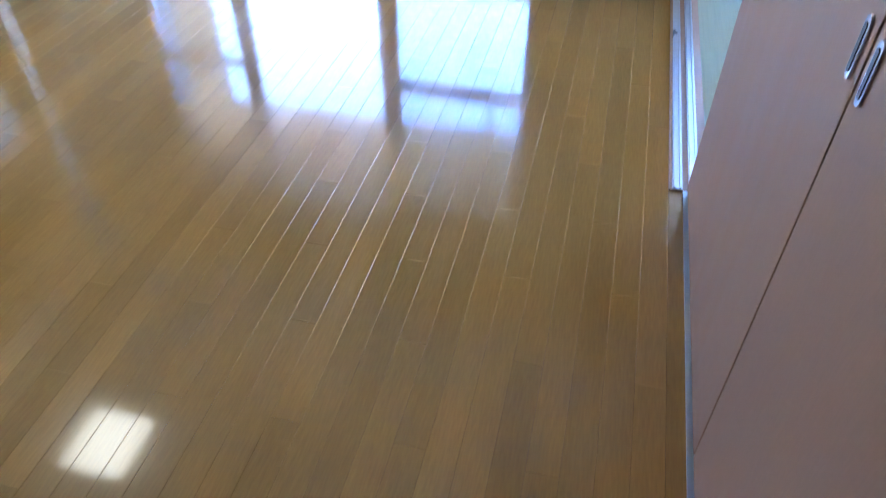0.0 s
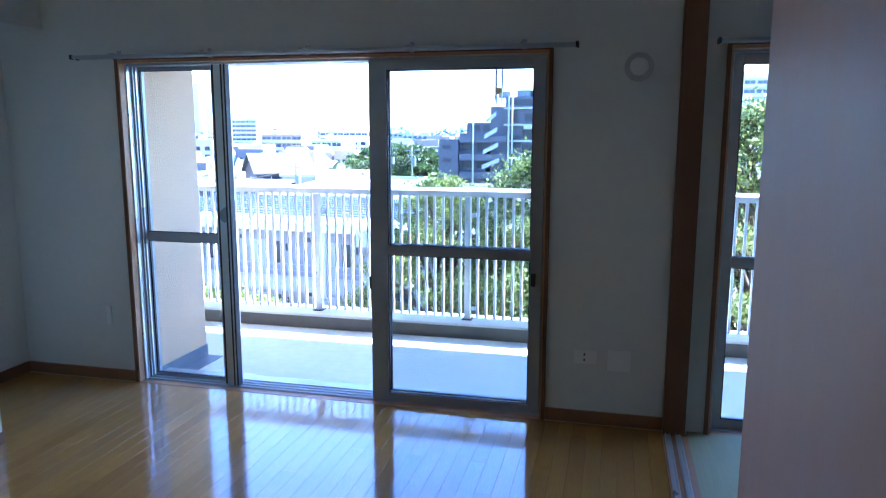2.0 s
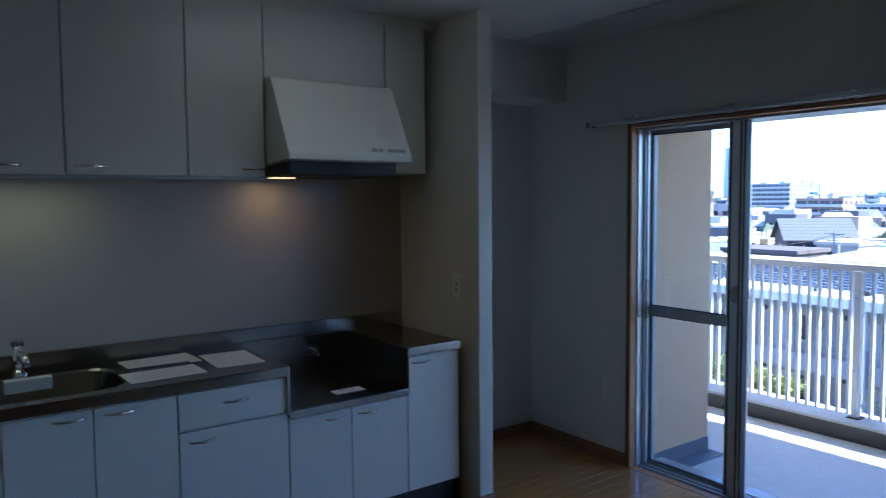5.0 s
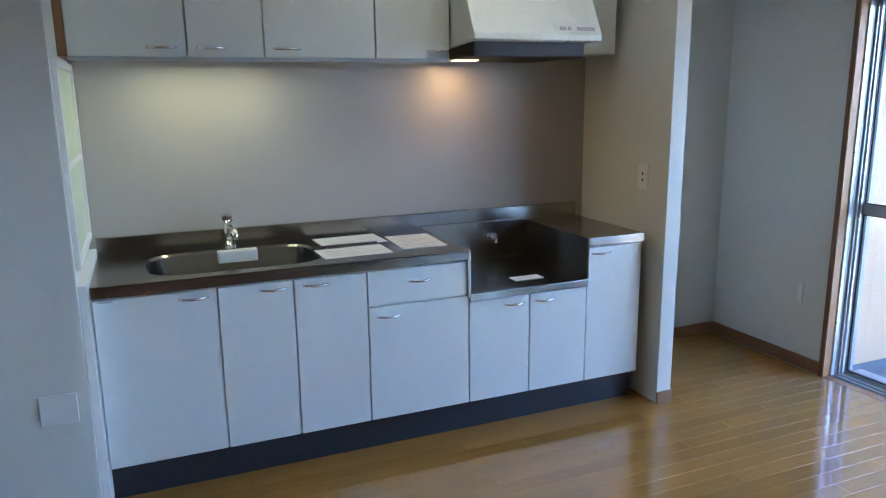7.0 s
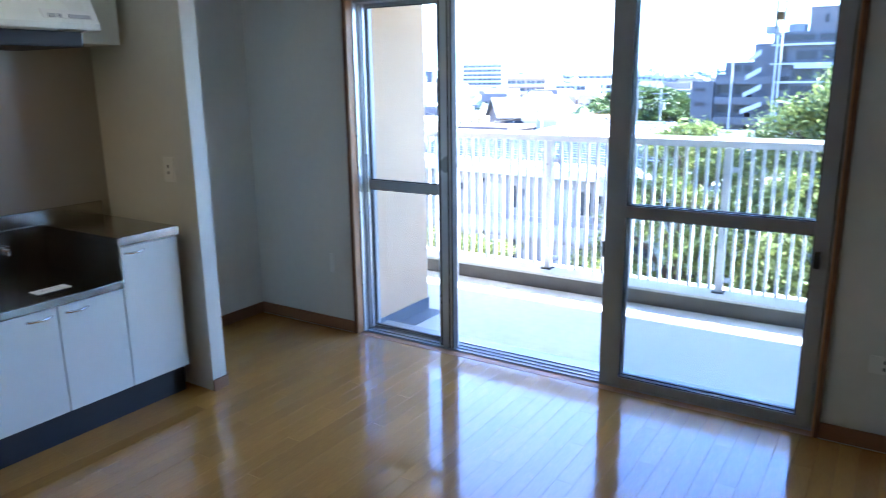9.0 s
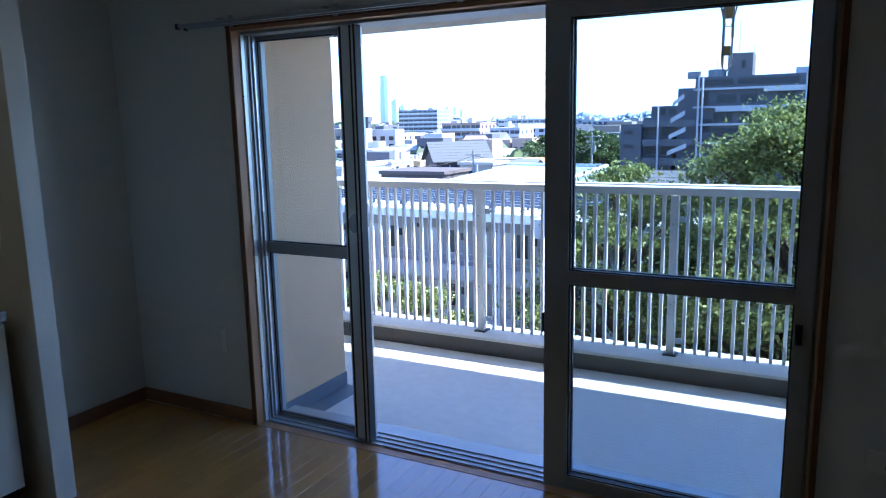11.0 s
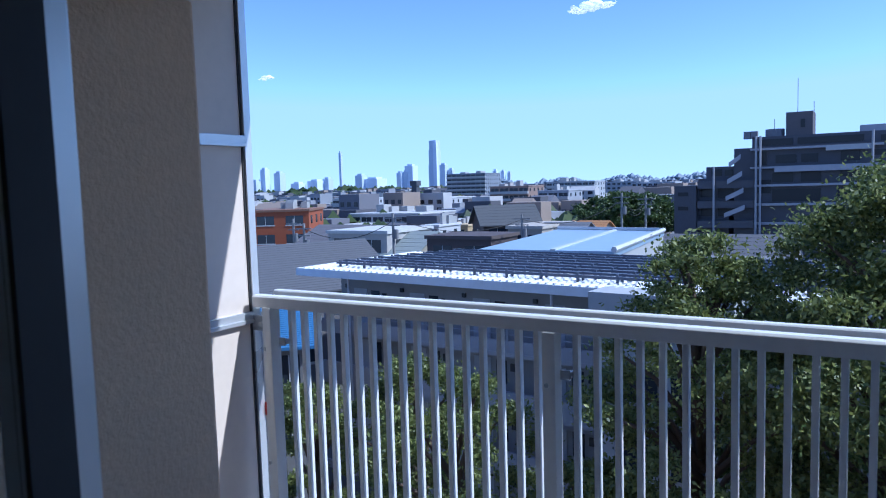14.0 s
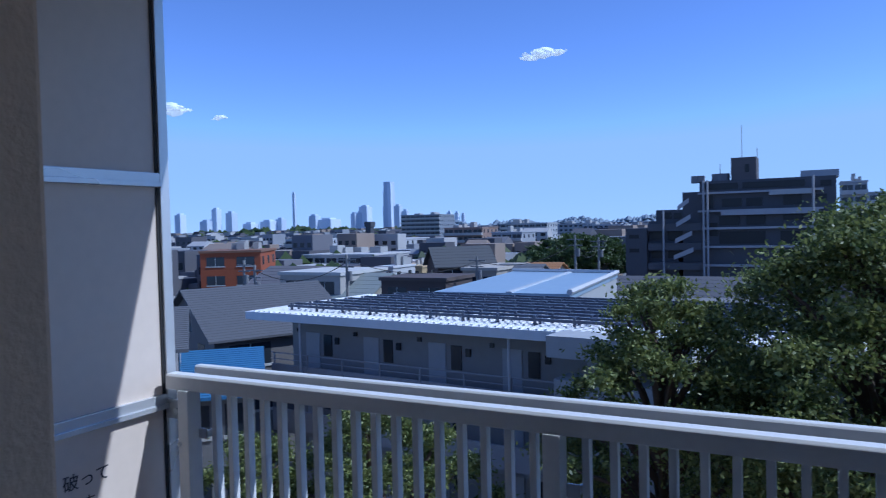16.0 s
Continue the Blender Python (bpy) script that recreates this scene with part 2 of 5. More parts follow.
# ---- the room ----
XL, XR, YB, ZC = -0.815, 3.16, -5.4, 2.47
WX = 2.54  # width of the balcony opening
wall = Shape()
wall.box(-1.3, 0, 0, 0.2, -0.3, 2.9).box(WX, 3.375, 0, 0.2, -0.3, 2.9).box(5.9, 9.0, 0, 0.2, -0.3, 2.9)
wall.box(0, WX, 0, 0.2, 1.965, 2.9).box(3.375, 5.9, 0, 0.2, 1.965, 2.9).box(0, WX, 0.03, 0.2, -0.3, -0.031).box(3.375, 5.9, 0.03, 0.2, -0.3, -0.012)
structure("wall_north", wall, M["wallpaper"], "off-white papered wall with a wide balcony window opening")
structure("wall_west", Shape().box(XL - 0.2, XL, -3.7, 0, -0.2, 2.7), M["wallpaper"], "off-white papered wall behind the kitchen and niche")
structure("wall_kitchen_end", Shape().box(XL - 0.2, -0.08, -5.4, -3.53, 0, ZC), M["wallpaper"], "off-white papered wall at the end of the kitchen", bevel=0.004)
structure("wall_partition", Shape().box(XL, -0.075, -1.045, -0.96, 0, ZC), M["wallpaper"], "off-white papered stub wall beside the kitchen counter", bevel=0.004)
# South and east walls stay out of view; their brown only dims the bounce.
structure("wall_south", Shape().box(-1.3, 7.2, YB - 0.2, YB, -0.2, 2.7), M["closet"], "unseen wall closing the room, beige-brown to cut bounced light")
structure("wall_east", Shape().box(7.0, 7.2, YB, 0, -0.2, 2.7), M["jamb"], "unseen wall closing the next room, brown to cut bounced light")
structure("ceiling", Shape().box(-1.2, 7.1, YB - 0.1, 0.1, ZC, ZC + 0.15).box(XL, 3.1, -0.41, -0.36, ZC - 0.012, ZC), M["ceiling"], "white papered ceiling with a thin batten")
structure("beam", Shape().box(XL, -0.5, -0.96, 0, 2.155, ZC), M["wallpaper"], "off-white papered boxed beam under the ceiling", bevel=0.004)
structure("floor_base", Shape().box(-1.2, 7.1, YB - 0.1, 0.0, -0.2, -0.02), M["joint"], "dark underfloor below the planks")

# skirting
bb = Shape()
bb.box(XL, -0.006, -0.012, 0, 0, 0.07).box(XL, XL + 0.012, -0.96, -0.012, 0, 0.07).box(XL + 0.012, -0.075, -0.96, -0.948, 0, 0.07).box(-0.075, -0.065, -1.047, -0.958, 0, 0.06)
bb.box(WX + 0.006, 3.162, -0.012, 0, 0, 0.07).box(-0.08, -0.068, YB, -3.53, 0, 0.07)
structure("baseboard", bb, M["base"], "brown wooden baseboard along the walls", bevel=0.002)

# dark post, and the track of the sliding doors
structure("trim_post", Shape().box(3.162, 3.272, -0.075, 0, 0, ZC), M["brown"], "dark brown wooden post between two rooms", bevel=0.003)
track = thing("trim_track", (3.2, -0.9, 0), "silver double sliding door track in the floor", "track", kind="structure")
part(track, "sill", Shape().box(3.16, 3.285, -1.88, -0.075, -0.02, 0.006), M["jamb"])
part(track, "sill", Shape().box(3.16, 3.235, YB, -1.88, -0.02, 0.001), M["oak"])
tr = Shape()
for x in (3.17, 3.222):
    tr.box(x, x + 0.032, -1.88, -0.078, 0.006, 0.012)
    tr.box(x + 0.004, x + 0.01, -1.88, -0.078, 0.012, 0.017).box(x + 0.022, x + 0.028, -1.88, -0.078, 0.012, 0.017)
part(track, "rail", tr, M["alu_lt"])
structure("floor_tatami", Shape().box(3.285, 7.0, YB, 0, -0.02, 0.004), M["tatami"], "pale green woven tatami floor of the next room")


def window_unit(name, x0, x1, label, sashes):
    w = thing(name, (x0, 0.1, 0), label, "window", kind="structure")
    casing = Shape()
    casing.box(x0 - 0.006, x0 + 0.014, -0.022, 0, 0, 1.99).box(x1 - 0.014, x1 + 0.006, -0.022, 0, 0, 1.99).box(x0 - 0.006, x1 + 0.006, -0.027, 0, 1.962, 1.988)
    part(w, "casing", casing, M["brown"], bevel=0.002, label="dark brown wooden casing edge")
    jamb = Shape()
    jamb.box(x0, x0 + 0.022, -0.018, 0.06, 0, 1.95).box(x1 - 0.022, x1, -0.018, 0.06, 0, 1.95).box(x0, x1, -0.018, 0.035, 1.947, 1.965)
    jamb.box(x0, x1, -0.018, 0.035, -0.02, 0.002)
    part(w, "jamb", jamb, M["jamb"], bevel=0.002, label="light brown wooden reveal")
    fr = Shape()
    fr.box(x0, x0 + 0.03, 0.06, 0.2, -0.03, 1.955).box(x1 - 0.03, x1, 0.06, 0.2, -0.03, 1.955)
    fr.box(x0 + 0.03, x1 - 0.03, 0.035, 0.2, 1.935, 1.955).box(x0 + 0.03, x1 - 0.03, 0.035, 0.27, -0.03, 0.004)
    for y in (0.04, 0.078, 0.118, 0.16):
        fr.box(x0 + 0.04, x1 - 0.04, y, y + 0.005, 0.004, 0.01)
        if y > 0.06:
            fr.box(x0 + 0.03, x0 + 0.04, y, y + 0.01, 0.004, 1.935).box(x1 - 0.04, x1 - 0.03, y, y + 0.01, 0.004, 1.935)
    part(w, "frame", fr, M["alu"], bevel=0.0015)
    lip = Shape().box(x0 + 0.022, x0 + 0.029, 0.036, 0.059, 0.004, 1.946).box(x0 + 0.0305, x0 + 0.044, 0.1, 0.112, 0.012, 1.934)
    part(w, "frame_lip", lip, M["alu_lt"], label="bright aluminium frame lip")
    for a, b, y, stile_l, stile_r, zb, zt, zm in sashes:
        s = Shape()
        s.box(a, a + stile_l, y, y + 0.03, 0.006, 1.935).box(b - stile_r, b, y, y + 0.03, 0.006, 1.935)
        s.box(a + stile_l, b - stile_r, y, y + 0.03, zt, 1.935).box(a + stile_l, b - stile_r, y, y + 0.03, 0.006, zb)
        s.box(a + stile_l, b - stile_r, y - 0.004, y + 0.034, zm, zm + 0.054)
        sash = part(w, "sash", s, M["alu"], bevel=0.002)
        for z0, z1 in ((zb, zm), (zm + 0.054, zt)):
            g = part(sash, "pane", Shape().box(a + stile_l - 0.004, b - stile_r + 0.004, y + 0.012, y + 0.017, z0 - 0.004, z1 + 0.004), M["glass"])
            g.visible_shadow = False
        gk = Shape()
        for z0, z1 in ((zb, zm), (zm + 0.054, zt)):
            gk.box(a + stile_l, a + stile_l + 0.006, y + 0.006, y + 0.024, z0, z1).box(b - stile_r - 0.006, b - stile_r, y + 0.006, y + 0.024, z0, z1)
            gk.box(a + stile_l, b - stile_r, y + 0.006, y + 0.024, z0, z0 + 0.005).box(a + stile_l, b - stile_r, y + 0.006, y + 0.024, z1 - 0.005, z1)
        part(sash, "gasket", gk, M["alu_dark"])
    return w


win = window_unit("window_1", 0.0, WX, "wide aluminium sliding balcony window standing open in the middle",
                  [(0.031, 0.576, 0.125, 0.012, 0.022, 0.02, 1.915, 0.88), (1.538, 2.506, 0.047, 0.1, 0.062, 0.052, 1.885, 0.868), (1.545, 2.508, 0.086, 0.093, 0.062, 0.052, 1.885, 0.868)])
mull = Shape().box(0.556, 0.57, 0.08, 0.124, 0.006, 1.935).box(0.586, 0.634, 0.062, 0.12, 0.006, 1.935).box(0.65, 0.662, 0.045, 0.12, 0.006, 1.935)
part(win, "mullion_core", Shape().box(0.568, 0.652, 0.098, 0.11, 0.006, 1.935), M["alu_dark"])
# Near-black strips stand in for the aluminium in shade beside the bright bars.
part(win, "mullion_gasket", Shape().box(0.57, 0.584, 0.07, 0.098, 0.006, 1.935).box(0.636, 0.65, 0.052, 0.098, 0.006, 1.935).box(0.662, 0.672, 0.044, 0.09, 0.006, 1.935), M["alu_dark"])
screws = Shape()
for z in (0.3, 0.75, 1.2, 1.65):
    screws.tube([(0.0255, 0.037, z), (0.0255, 0.033, z)], 0.004, 6).tube([(0.563, 0.081, z), (0.563, 0.077, z)], 0.004, 6)
part(win, "screw", screws, M["alu_dark"])
part(win, "mullion", mull, M["alu_lt"], bevel=0.002)
lock = Shape().box(2.45, 2.475, 0.022, 0.047, 0.73, 0.8).box(1.526, 1.538, 0.05, 0.065, 0.66, 0.74)
part(win, "latch", lock, M["alu_dark"], bevel=0.003)
window_unit("window_2", 3.375, 5.9, "aluminium sliding balcony window of the tatami room", [(3.42, 4.7, 0.088, 0.04, 0.05, 0.052, 1.885, 0.868), (4.62, 5.86, 0.047, 0.05, 0.05, 0.052, 1.885, 0.868)])


def curtain_rail(x0, x1):
    c = thing("curtain_rail", (x0, -0.05, 1.95), "double metal curtain rail above the balcony window", "curtain rail", group="curtain rails")
    for y in (-0.05, -0.1):
        part(c, "rail", Shape().box(x0, x1, y - 0.008, y + 0.008, 1.968, 1.986), M["alu"], bevel=0.002)
        for xe in (x0 - 0.014, x1):
            part(c, "cap", Shape().box(xe, xe + 0.014, y - 0.012, y + 0.012, 1.964, 1.99), M["alu_dark"], bevel=0.003)
    for i in range(5):
        x = x0 + 0.26 + i * (x1 - x0 - 0.52) / 4
        br = Shape().box(x - 0.012, x + 0.012, -0.115, -0.028, 1.987, 1.993).box(x - 0.012, x + 0.012, -0.034, -0.028, 1.965, 2.015)
        part(c, "bracket", br, M["alu"])
    return c


curtain_rail(-0.22, 2.66)
curtain_rail(3.33, 6.0)


def wall_plate(name, x, y, z, axis, label, slots, w=0.12, h=0.075, sign=1):
    """A switch or socket plate on a wall; axis is the way that the wall faces."""
    p = thing(name, (x, y, z), label, "socket")
    a, b = Shape(), Shape()
    if axis == "y":
        a.box(x - w / 2, x + w / 2, y - 0.008 * sign, y, z - h / 2, z + h / 2)
        for i in slots:
            b.box(x + i - 0.004, x + i + 0.004, y - 0.0095 * sign, y - 0.007 * sign, z + 0.008, z + 0.022).box(x + i - 0.004, x + i + 0.004, y - 0.0095 * sign, y - 0.007 * sign, z - 0.022, z - 0.008)
    else:
        a.box(x, x + 0.008, y - w / 2, y + w / 2, z - h / 2, z + h / 2)
        for i in slots:
            b.box(x + 0.007, x + 0.0095, y + i - 0.004, y + i + 0.004, z + 0.008, z + 0.022).box(x + 0.007, x + 0.0095, y + i - 0.004, y + i + 0.004, z - 0.022, z - 0.008)
    part(p, "plate", a, M["plastic"], bevel=0.002)
    if b.v:
        part(p, "slot", b, M["black"])
    return p


wall_plate("wall_socket", 2.754, 0.0, 0.37, "y", "white wall socket plate with dark slots", (-0.005,))
wall_plate("blank_plate", 2.93, 0.0, 0.36, "y", "blank white wall plate above the baseboard", (), w=0.12, h=0.115)
wall_plate("wall_socket", -0.178, 0.0, 0.42, "y", "narrow white wall plate in the niche", (), w=0.03, h=0.12)
wall_plate("wall_socket", -0.25, -1.045, 1.11, "y", "white double wall socket beside the counter", (0.0,), w=0.072, h=0.12)
wall_plate("wall_socket", -0.08, -3.63, 0.455, "x", "white wall socket plate on the end wall", (), w=0.12, h=0.11)

vent = thing("wall_vent", (2.965, 0, 1.87), "round white air vent cap high on the wall", "vent")
vs = Shape()
ring = [(2.965 + 0.07 * math.cos(a * math.pi / 12), 1.87 + 0.07 * math.sin(a * math.pi / 12)) for a in range(24)]
vs.prism(ring, "y", -0.02, 0)
part(vent, "cover", vs, mat("vent_plastic", (0.48, 0.48, 0.46), 0.5), bevel=0.004)
ring2 = [(2.965 + 0.045 * math.cos(a * math.pi / 12), 1.87 + 0.045 * math.sin(a * math.pi / 12)) for a in range(24)]
part(vent, "disc", Shape().prism(ring2, "y", -0.032, -0.02), M["plastic"], bevel=0.004)
for hx, hz in ((1.958, 2.322), (2.425, 2.327)):
    hk = thing("wall_hook", (hx, 0, hz), "small dark metal hook high on the wall", "hook", group="wall hooks")
    part(hk, "plate", Shape().box(hx - 0.018, hx + 0.018, -0.005, 0, hz - 0.02, hz + 0.02), M["alu"], bevel=0.002)
    part(hk, "arm", Shape().tube([(hx, -0.005, hz), (hx, -0.035, hz - 0.01), (hx, -0.045, hz + 0.015)], 0.005), M["alu_dark"])
spk = thing("wall_box", (2.955, 0, 2.26), "small white box mounted under the ceiling", "junction box")
part(spk, "body", Shape().box(2.86, 3.05, -0.05, 0, 2.265, 2.42), M["plastic"], bevel=0.006)
part(spk, "conduit", Shape().box(2.72, 2.75, -0.015, 0, 2.22, ZC), M["plastic"], bevel=0.003)

cel = thing("ceiling_light", (0.3, -1.95, ZC), "flat square ceiling light with a pale lit cover", "ceiling light")
part(cel, "base", Shape().box(0.08, 0.52, -2.17, -1.73, ZC - 0.03, ZC), M["plastic"], bevel=0.006)
part(cel, "cover", Shape().box(0.1, 0.5, -2.15, -1.75, ZC - 0.07, ZC - 0.03), glow("dim_cover", (1.0, 0.95, 0.8), 0.22), bevel=0.012)

# ---- closet with two doors ----
cl = thing("closet", (3.215, -3.0, 0), "beige wood-grain closet with flush doors", "closet")
part(cl, "body", Shape().box(3.235, 3.95, YB, -1.88, 0.0, ZC), M["closet"])
part(cl, "plinth", Shape().box(3.228, 3.24, YB, -1.88, 0.0, 0.02), M["brown"])
part(cl, "metal_edge", Shape().box(3.205, 3.226, YB, -1.88, 0.0, 0.006), M["alu_lt"])
for y0, y1, hy in ((-2.886, -1.88, -2.85), (-3.9, -2.893, -2.928), (YB, -3.907, -3.95)):
    d = part(cl, "door", Shape().box(3.215, 3.235, y0, y1, 0.022, 2.4), M["closet"], bevel=0.002)
    out_ = Shape().prism([(hy + 0.012 * math.cos(a), 0.98 + (0.034 if math.sin(a) >= 0 else -0.034) + 0.012 * math.sin(a)) for a in [i * math.pi / 8 for i in range(16)]], "x", 3.211, 3.215)
    part(d, "handle", out_, M["alu_lt"], label="recessed silver pull handle")
    part(d, "recess", Shape().prism([(hy + 0.006 * math.cos(a), 0.98 + (0.03 if math.sin(a) >= 0 else -0.03) + 0.006 * math.sin(a)) for a in [i * math.pi / 8 for i in range(16)]], "x", 3.2095, 3.211), M["black"])
part(cl, "header", Shape().box(3.22, 3.95, YB, -1.88, 2.405, ZC), M["wallpaper"])

# ---- kitchen ----
KX = -0.17          # front of the doors
KB = XL + 0.035     # face of the splash panel
kit = thing("kitchen_unit", (-0.45, -2.3, 0), "white kitchen base cabinets with a stainless steel counter", "kitchen")
part(kit, "kick", Shape().box(KB, KX - 0.05, -3.5, -1.1, 0.0, 0.145), M["kick"], label="black recessed kick board")
body = Shape().box(KB, KX - 0.02, -3.5, -2.02, 0.145, 0.64).box(KB, KX - 0.02, -2.02, -1.41, 0.145, 0.6).box(KB, KX - 0.02, -1.41, -1.1, 0.145, 0.815)
body.box(KX - 0.1, KX - 0.02, -3.5, -2.02, 0.64, 0.815)
part(kit, "body", body, M["white_lam"])


def bar_handle(parent, y, z, x, w=0.105):
    s = Shape()
    n = 8
    pts = [(x + 0.002 + 0.022 * math.sin(math.pi * i / n), y - w / 2 + w * i / n, z) for i in range(n + 1)]
    s.tube(pts, 0.0055, 8)
    part(parent, "handle", s, M["chrome"], smooth=True, label="curved chrome pull handle")


def front(parent, y0, y1, z0, z1, hy, hz, x=KX, m="white_lam", handle=True):
    d = part(parent, "door", Shape().box(x - 0.019, x, y0 + 0.003, y1 - 0.003, z0 + 0.003, z1 - 0.003), M[m], bevel=0.0025)
    if handle:
        bar_handle(d, hy, hz, x)
    return d


front(kit, -3.5, -3.07, 0.145, 0.805, -3.155, 0.775)
front(kit, -3.07, -2.78, 0.145, 0.805, -2.86, 0.775)
front(kit, -2.78, -2.48, 0.145, 0.805, -2.69, 0.775)
front(kit, -2.48, -2.02, 0.655, 0.805, -2.25, 0.745)
front(kit, -2.48, -2.02, 0.145, 0.65, -2.39, 0.605)
front(kit, -2.02, -1.715, 0.145, 0.62, -1.795, 0.585)
front(kit, -1.715, -1.41, 0.145, 0.62, -1.635, 0.585)
front(kit, -1.41, -1.1, 0.145, 0.805, -1.335, 0.775)

# counter: a rounded sink opening in the left part, the low hob shelf, a short right part
top = Shape()
cx, cy, hw, hl, rad = -0.45, -2.965, 0.215, 0.345, 0.12
loop, outer = [], []
x0, x1, y0, y1 = KB, KX + 0.012, -3.5, -2.02
for i in range(48):
    a = 2 * math.pi * i / 48
    c, s_ = math.cos(a), math.sin(a)
    px = math.copysign(abs(c) ** 0.55, c) * hw
    py = math.copysign(abs(s_) ** 0.4, s_) * hl
    loop.append((cx + px, cy + py))
    k = min(((x1 - cx) if px > 0 else (cx - x0)) / max(abs(px), 1e-6), ((y1 - cy) if py > 0 else (cy - y0)) / max(abs(py), 1e-6))
    outer.append((cx + px * k, cy + py * k))
n = len(top.v)
depth = ((0.852, 1.0), (0.842, 0.97), (0.70, 0.95), (0.68, 0.86))
top.v += [(x, y, 0.852) for x, y in outer]
for z, k in depth:
    top.v += [(cx + (x - cx) * k, cy + (y - cy) * k, z) for x, y in loop]
for r in range(len(depth)):
    for i in range(48):
        j = (i + 1) % 48
        top.f.append((n + r * 48 + i, n + r * 48 + j, n + (r + 1) * 48 + j, n + (r + 1) * 48 + i))
top.f.append(tuple(n + len(depth) * 48 + i for i in range(48)))
part(kit, "counter_top", top, M["steel"], label="stainless steel top with pressed sink bowl")
edge = Shape()
edge.box(KX - 0.012, KX + 0.014, -3.5, -2.02, 0.812, 0.8505).box(KB, KX + 0.014, -1.41, -1.095, 0.812, 0.852)
edge.box(KB, KX + 0.014, -2.018, -1.412, 0.622, 0.658)
edge.box(KB, KX + 0.01, -2.03, -2.014, 0.64, 0.851).box(KB, KX + 0.01, -1.415, -1.405, 0.64, 0.851)
edge.box(KB, KB + 0.02, -3.5, -1.095, 0.80, 0.925).box(KB + 0.02, KB + 0.035, -2.016, -1.412, 0.658, 0.86)
edge.box(KX - 0.004, KX + 0.014, -3.5, -2.02, 0.8505, 0.857)
part(kit, "counter_edge", edge, M["steel"], bevel=0.003, label="stainless steel counter edge and upstand")
gas = Shape().tube([(KB + 0.036, -1.62, 0.77), (KB + 0.08, -1.62, 0.77), (KB + 0.08, -1.62, 0.75)], 0.012).box(KB + 0.036, KB + 0.06, -1.66, -1.6, 0.755, 0.79)
part(kit, "gas_tap", gas, M["chrome"], bevel=0.002)
part(kit, "drain", Shape().prism([(-0.475 + 0.06 * math.cos(i * math.pi / 10), -2.965 + 0.06 * math.sin(i * math.pi / 10)) for i in range(20)], "z", 0.6805, 0.686), M["black"])
part(kit, "rating_label", Shape().box(KX, KX + 0.001, -3.48, -3.43, 0.792, 0.797), M["grey_ink"])

tap = thing("kitchen_faucet", (-0.69, -2.96, 0.85), "chrome single-lever mixer tap behind the sink", "faucet")
part(tap, "base", Shape().tube([(-0.69, -2.96, 0.852), (-0.69, -2.96, 0.865)], 0.03, 16), M["chrome"], smooth=False)
part(tap, "column", Shape().tube([(-0.69, -2.96, 0.86), (-0.69, -2.96, 0.975)], 0.021, 16, 0.019), M["chrome"], smooth=True)
part(tap, "spout", Shape().tube([(-0.69, -2.96, 0.93), (-0.62, -2.955, 0.955), (-0.54, -2.95, 0.95), (-0.515, -2.948, 0.925)], 0.013, 12), M["chrome"], smooth=True)
part(tap, "lever", Shape().box(-0.705, -0.675, -2.985, -2.935, 0.975, 1.0).box(-0.685, -0.60, -2.97, -2.95, 0.998, 1.008), M["chrome"], bevel=0.005)
tray = thing("sink_tray", (-0.60, -2.93, 0.83), "small white plastic tray on the sink rim", "tray")
part(tray, "body", Shape().box(-0.645, -0.60, -3.02, -2.85, 0.80, 0.853), M["plastic"], bevel=0.006)


def sheet(x, y, w, d, rot, z, lines):
    p = thing("paper_sheet", (x, y, z), "white printed paper sheet lying on the counter", "paper", group="papers on the counter")
    part(p, "page", Shape().box(x - w / 2, x + w / 2, y - d / 2, y + d / 2, z, z + 0.0012).turn(rot, x, y), M["paper"])
    t = Shape()
    for i in range(lines):
        xx = x - w / 2 + 0.02 + i * (w - 0.04) / lines
        t.box(xx, xx + 0.004, y - d / 2 + 0.03, y + d / 2 - 0.03 - 0.05 * (i % 3), z + 0.0012, z + 0.0016)
    part(p, "print", t.turn(rot, x, y), M["grey_ink"])


sheet(-0.60, -2.43, 0.21, 0.30, 0.05, 0.853, 7)
sheet(-0.35, -2.48, 0.19, 0.30, 0.03, 0.854, 5)
sheet(-0.455, -2.16, 0.30, 0.21, -0.05, 0.853, 8)
sheet(-0.30, -1.66, 0.07, 0.15, 0.0, 0.659, 2)
pen = thing("pen", (-0.47, -2.46, 0.856), "thin dark ballpoint pen lying on paper", "pen")
part(pen, "barrel", Shape().tube([(-0.475, -2.60, 0.861), (-0.47, -2.34, 0.861)], 0.005, 8), M["ink"], smooth=True)

structure("splash_panel", Shape().box(XL, KB, -3.53, -1.045, 0.8, 1.72), M["splash"], "beige glossy kitchen splash panel")

up = thing("wall_cabinets", (-0.6, -2.3, 1.68), "pale wall cabinets above the kitchen counter", "cabinet")
UX = -0.40
ub = Shape().box(XL, UX - 0.02, -3.5, -2.0, 1.665, 2.43).box(XL, UX - 0.02, -2.0, -1.37, 1.95, 2.43).box(XL, UX - 0.02, -1.37, -1.13, 1.69, 2.43)
part(up, "body", ub, M["upper_lam"])
for y0, y1, z0, hy in ((-3.5, -3.09, 1.66, -3.18), (-3.09, -2.80, 1.66, -3.0), (-2.80, -2.34, 1.66, -2.71), (-2.34, -2.0, 1.66, -2.06)):
    front(up, y0, y1, z0, 2.42, hy, z0 + 0.035, UX, "upper_lam")
front(up, -2.0, -1.37, 1.95, 2.42, 0, 0, UX, "upper_lam", False)
front(up, -1.37, -1.13, 1.685, 2.42, -1.31, 1.705, UX, "upper_lam", False)
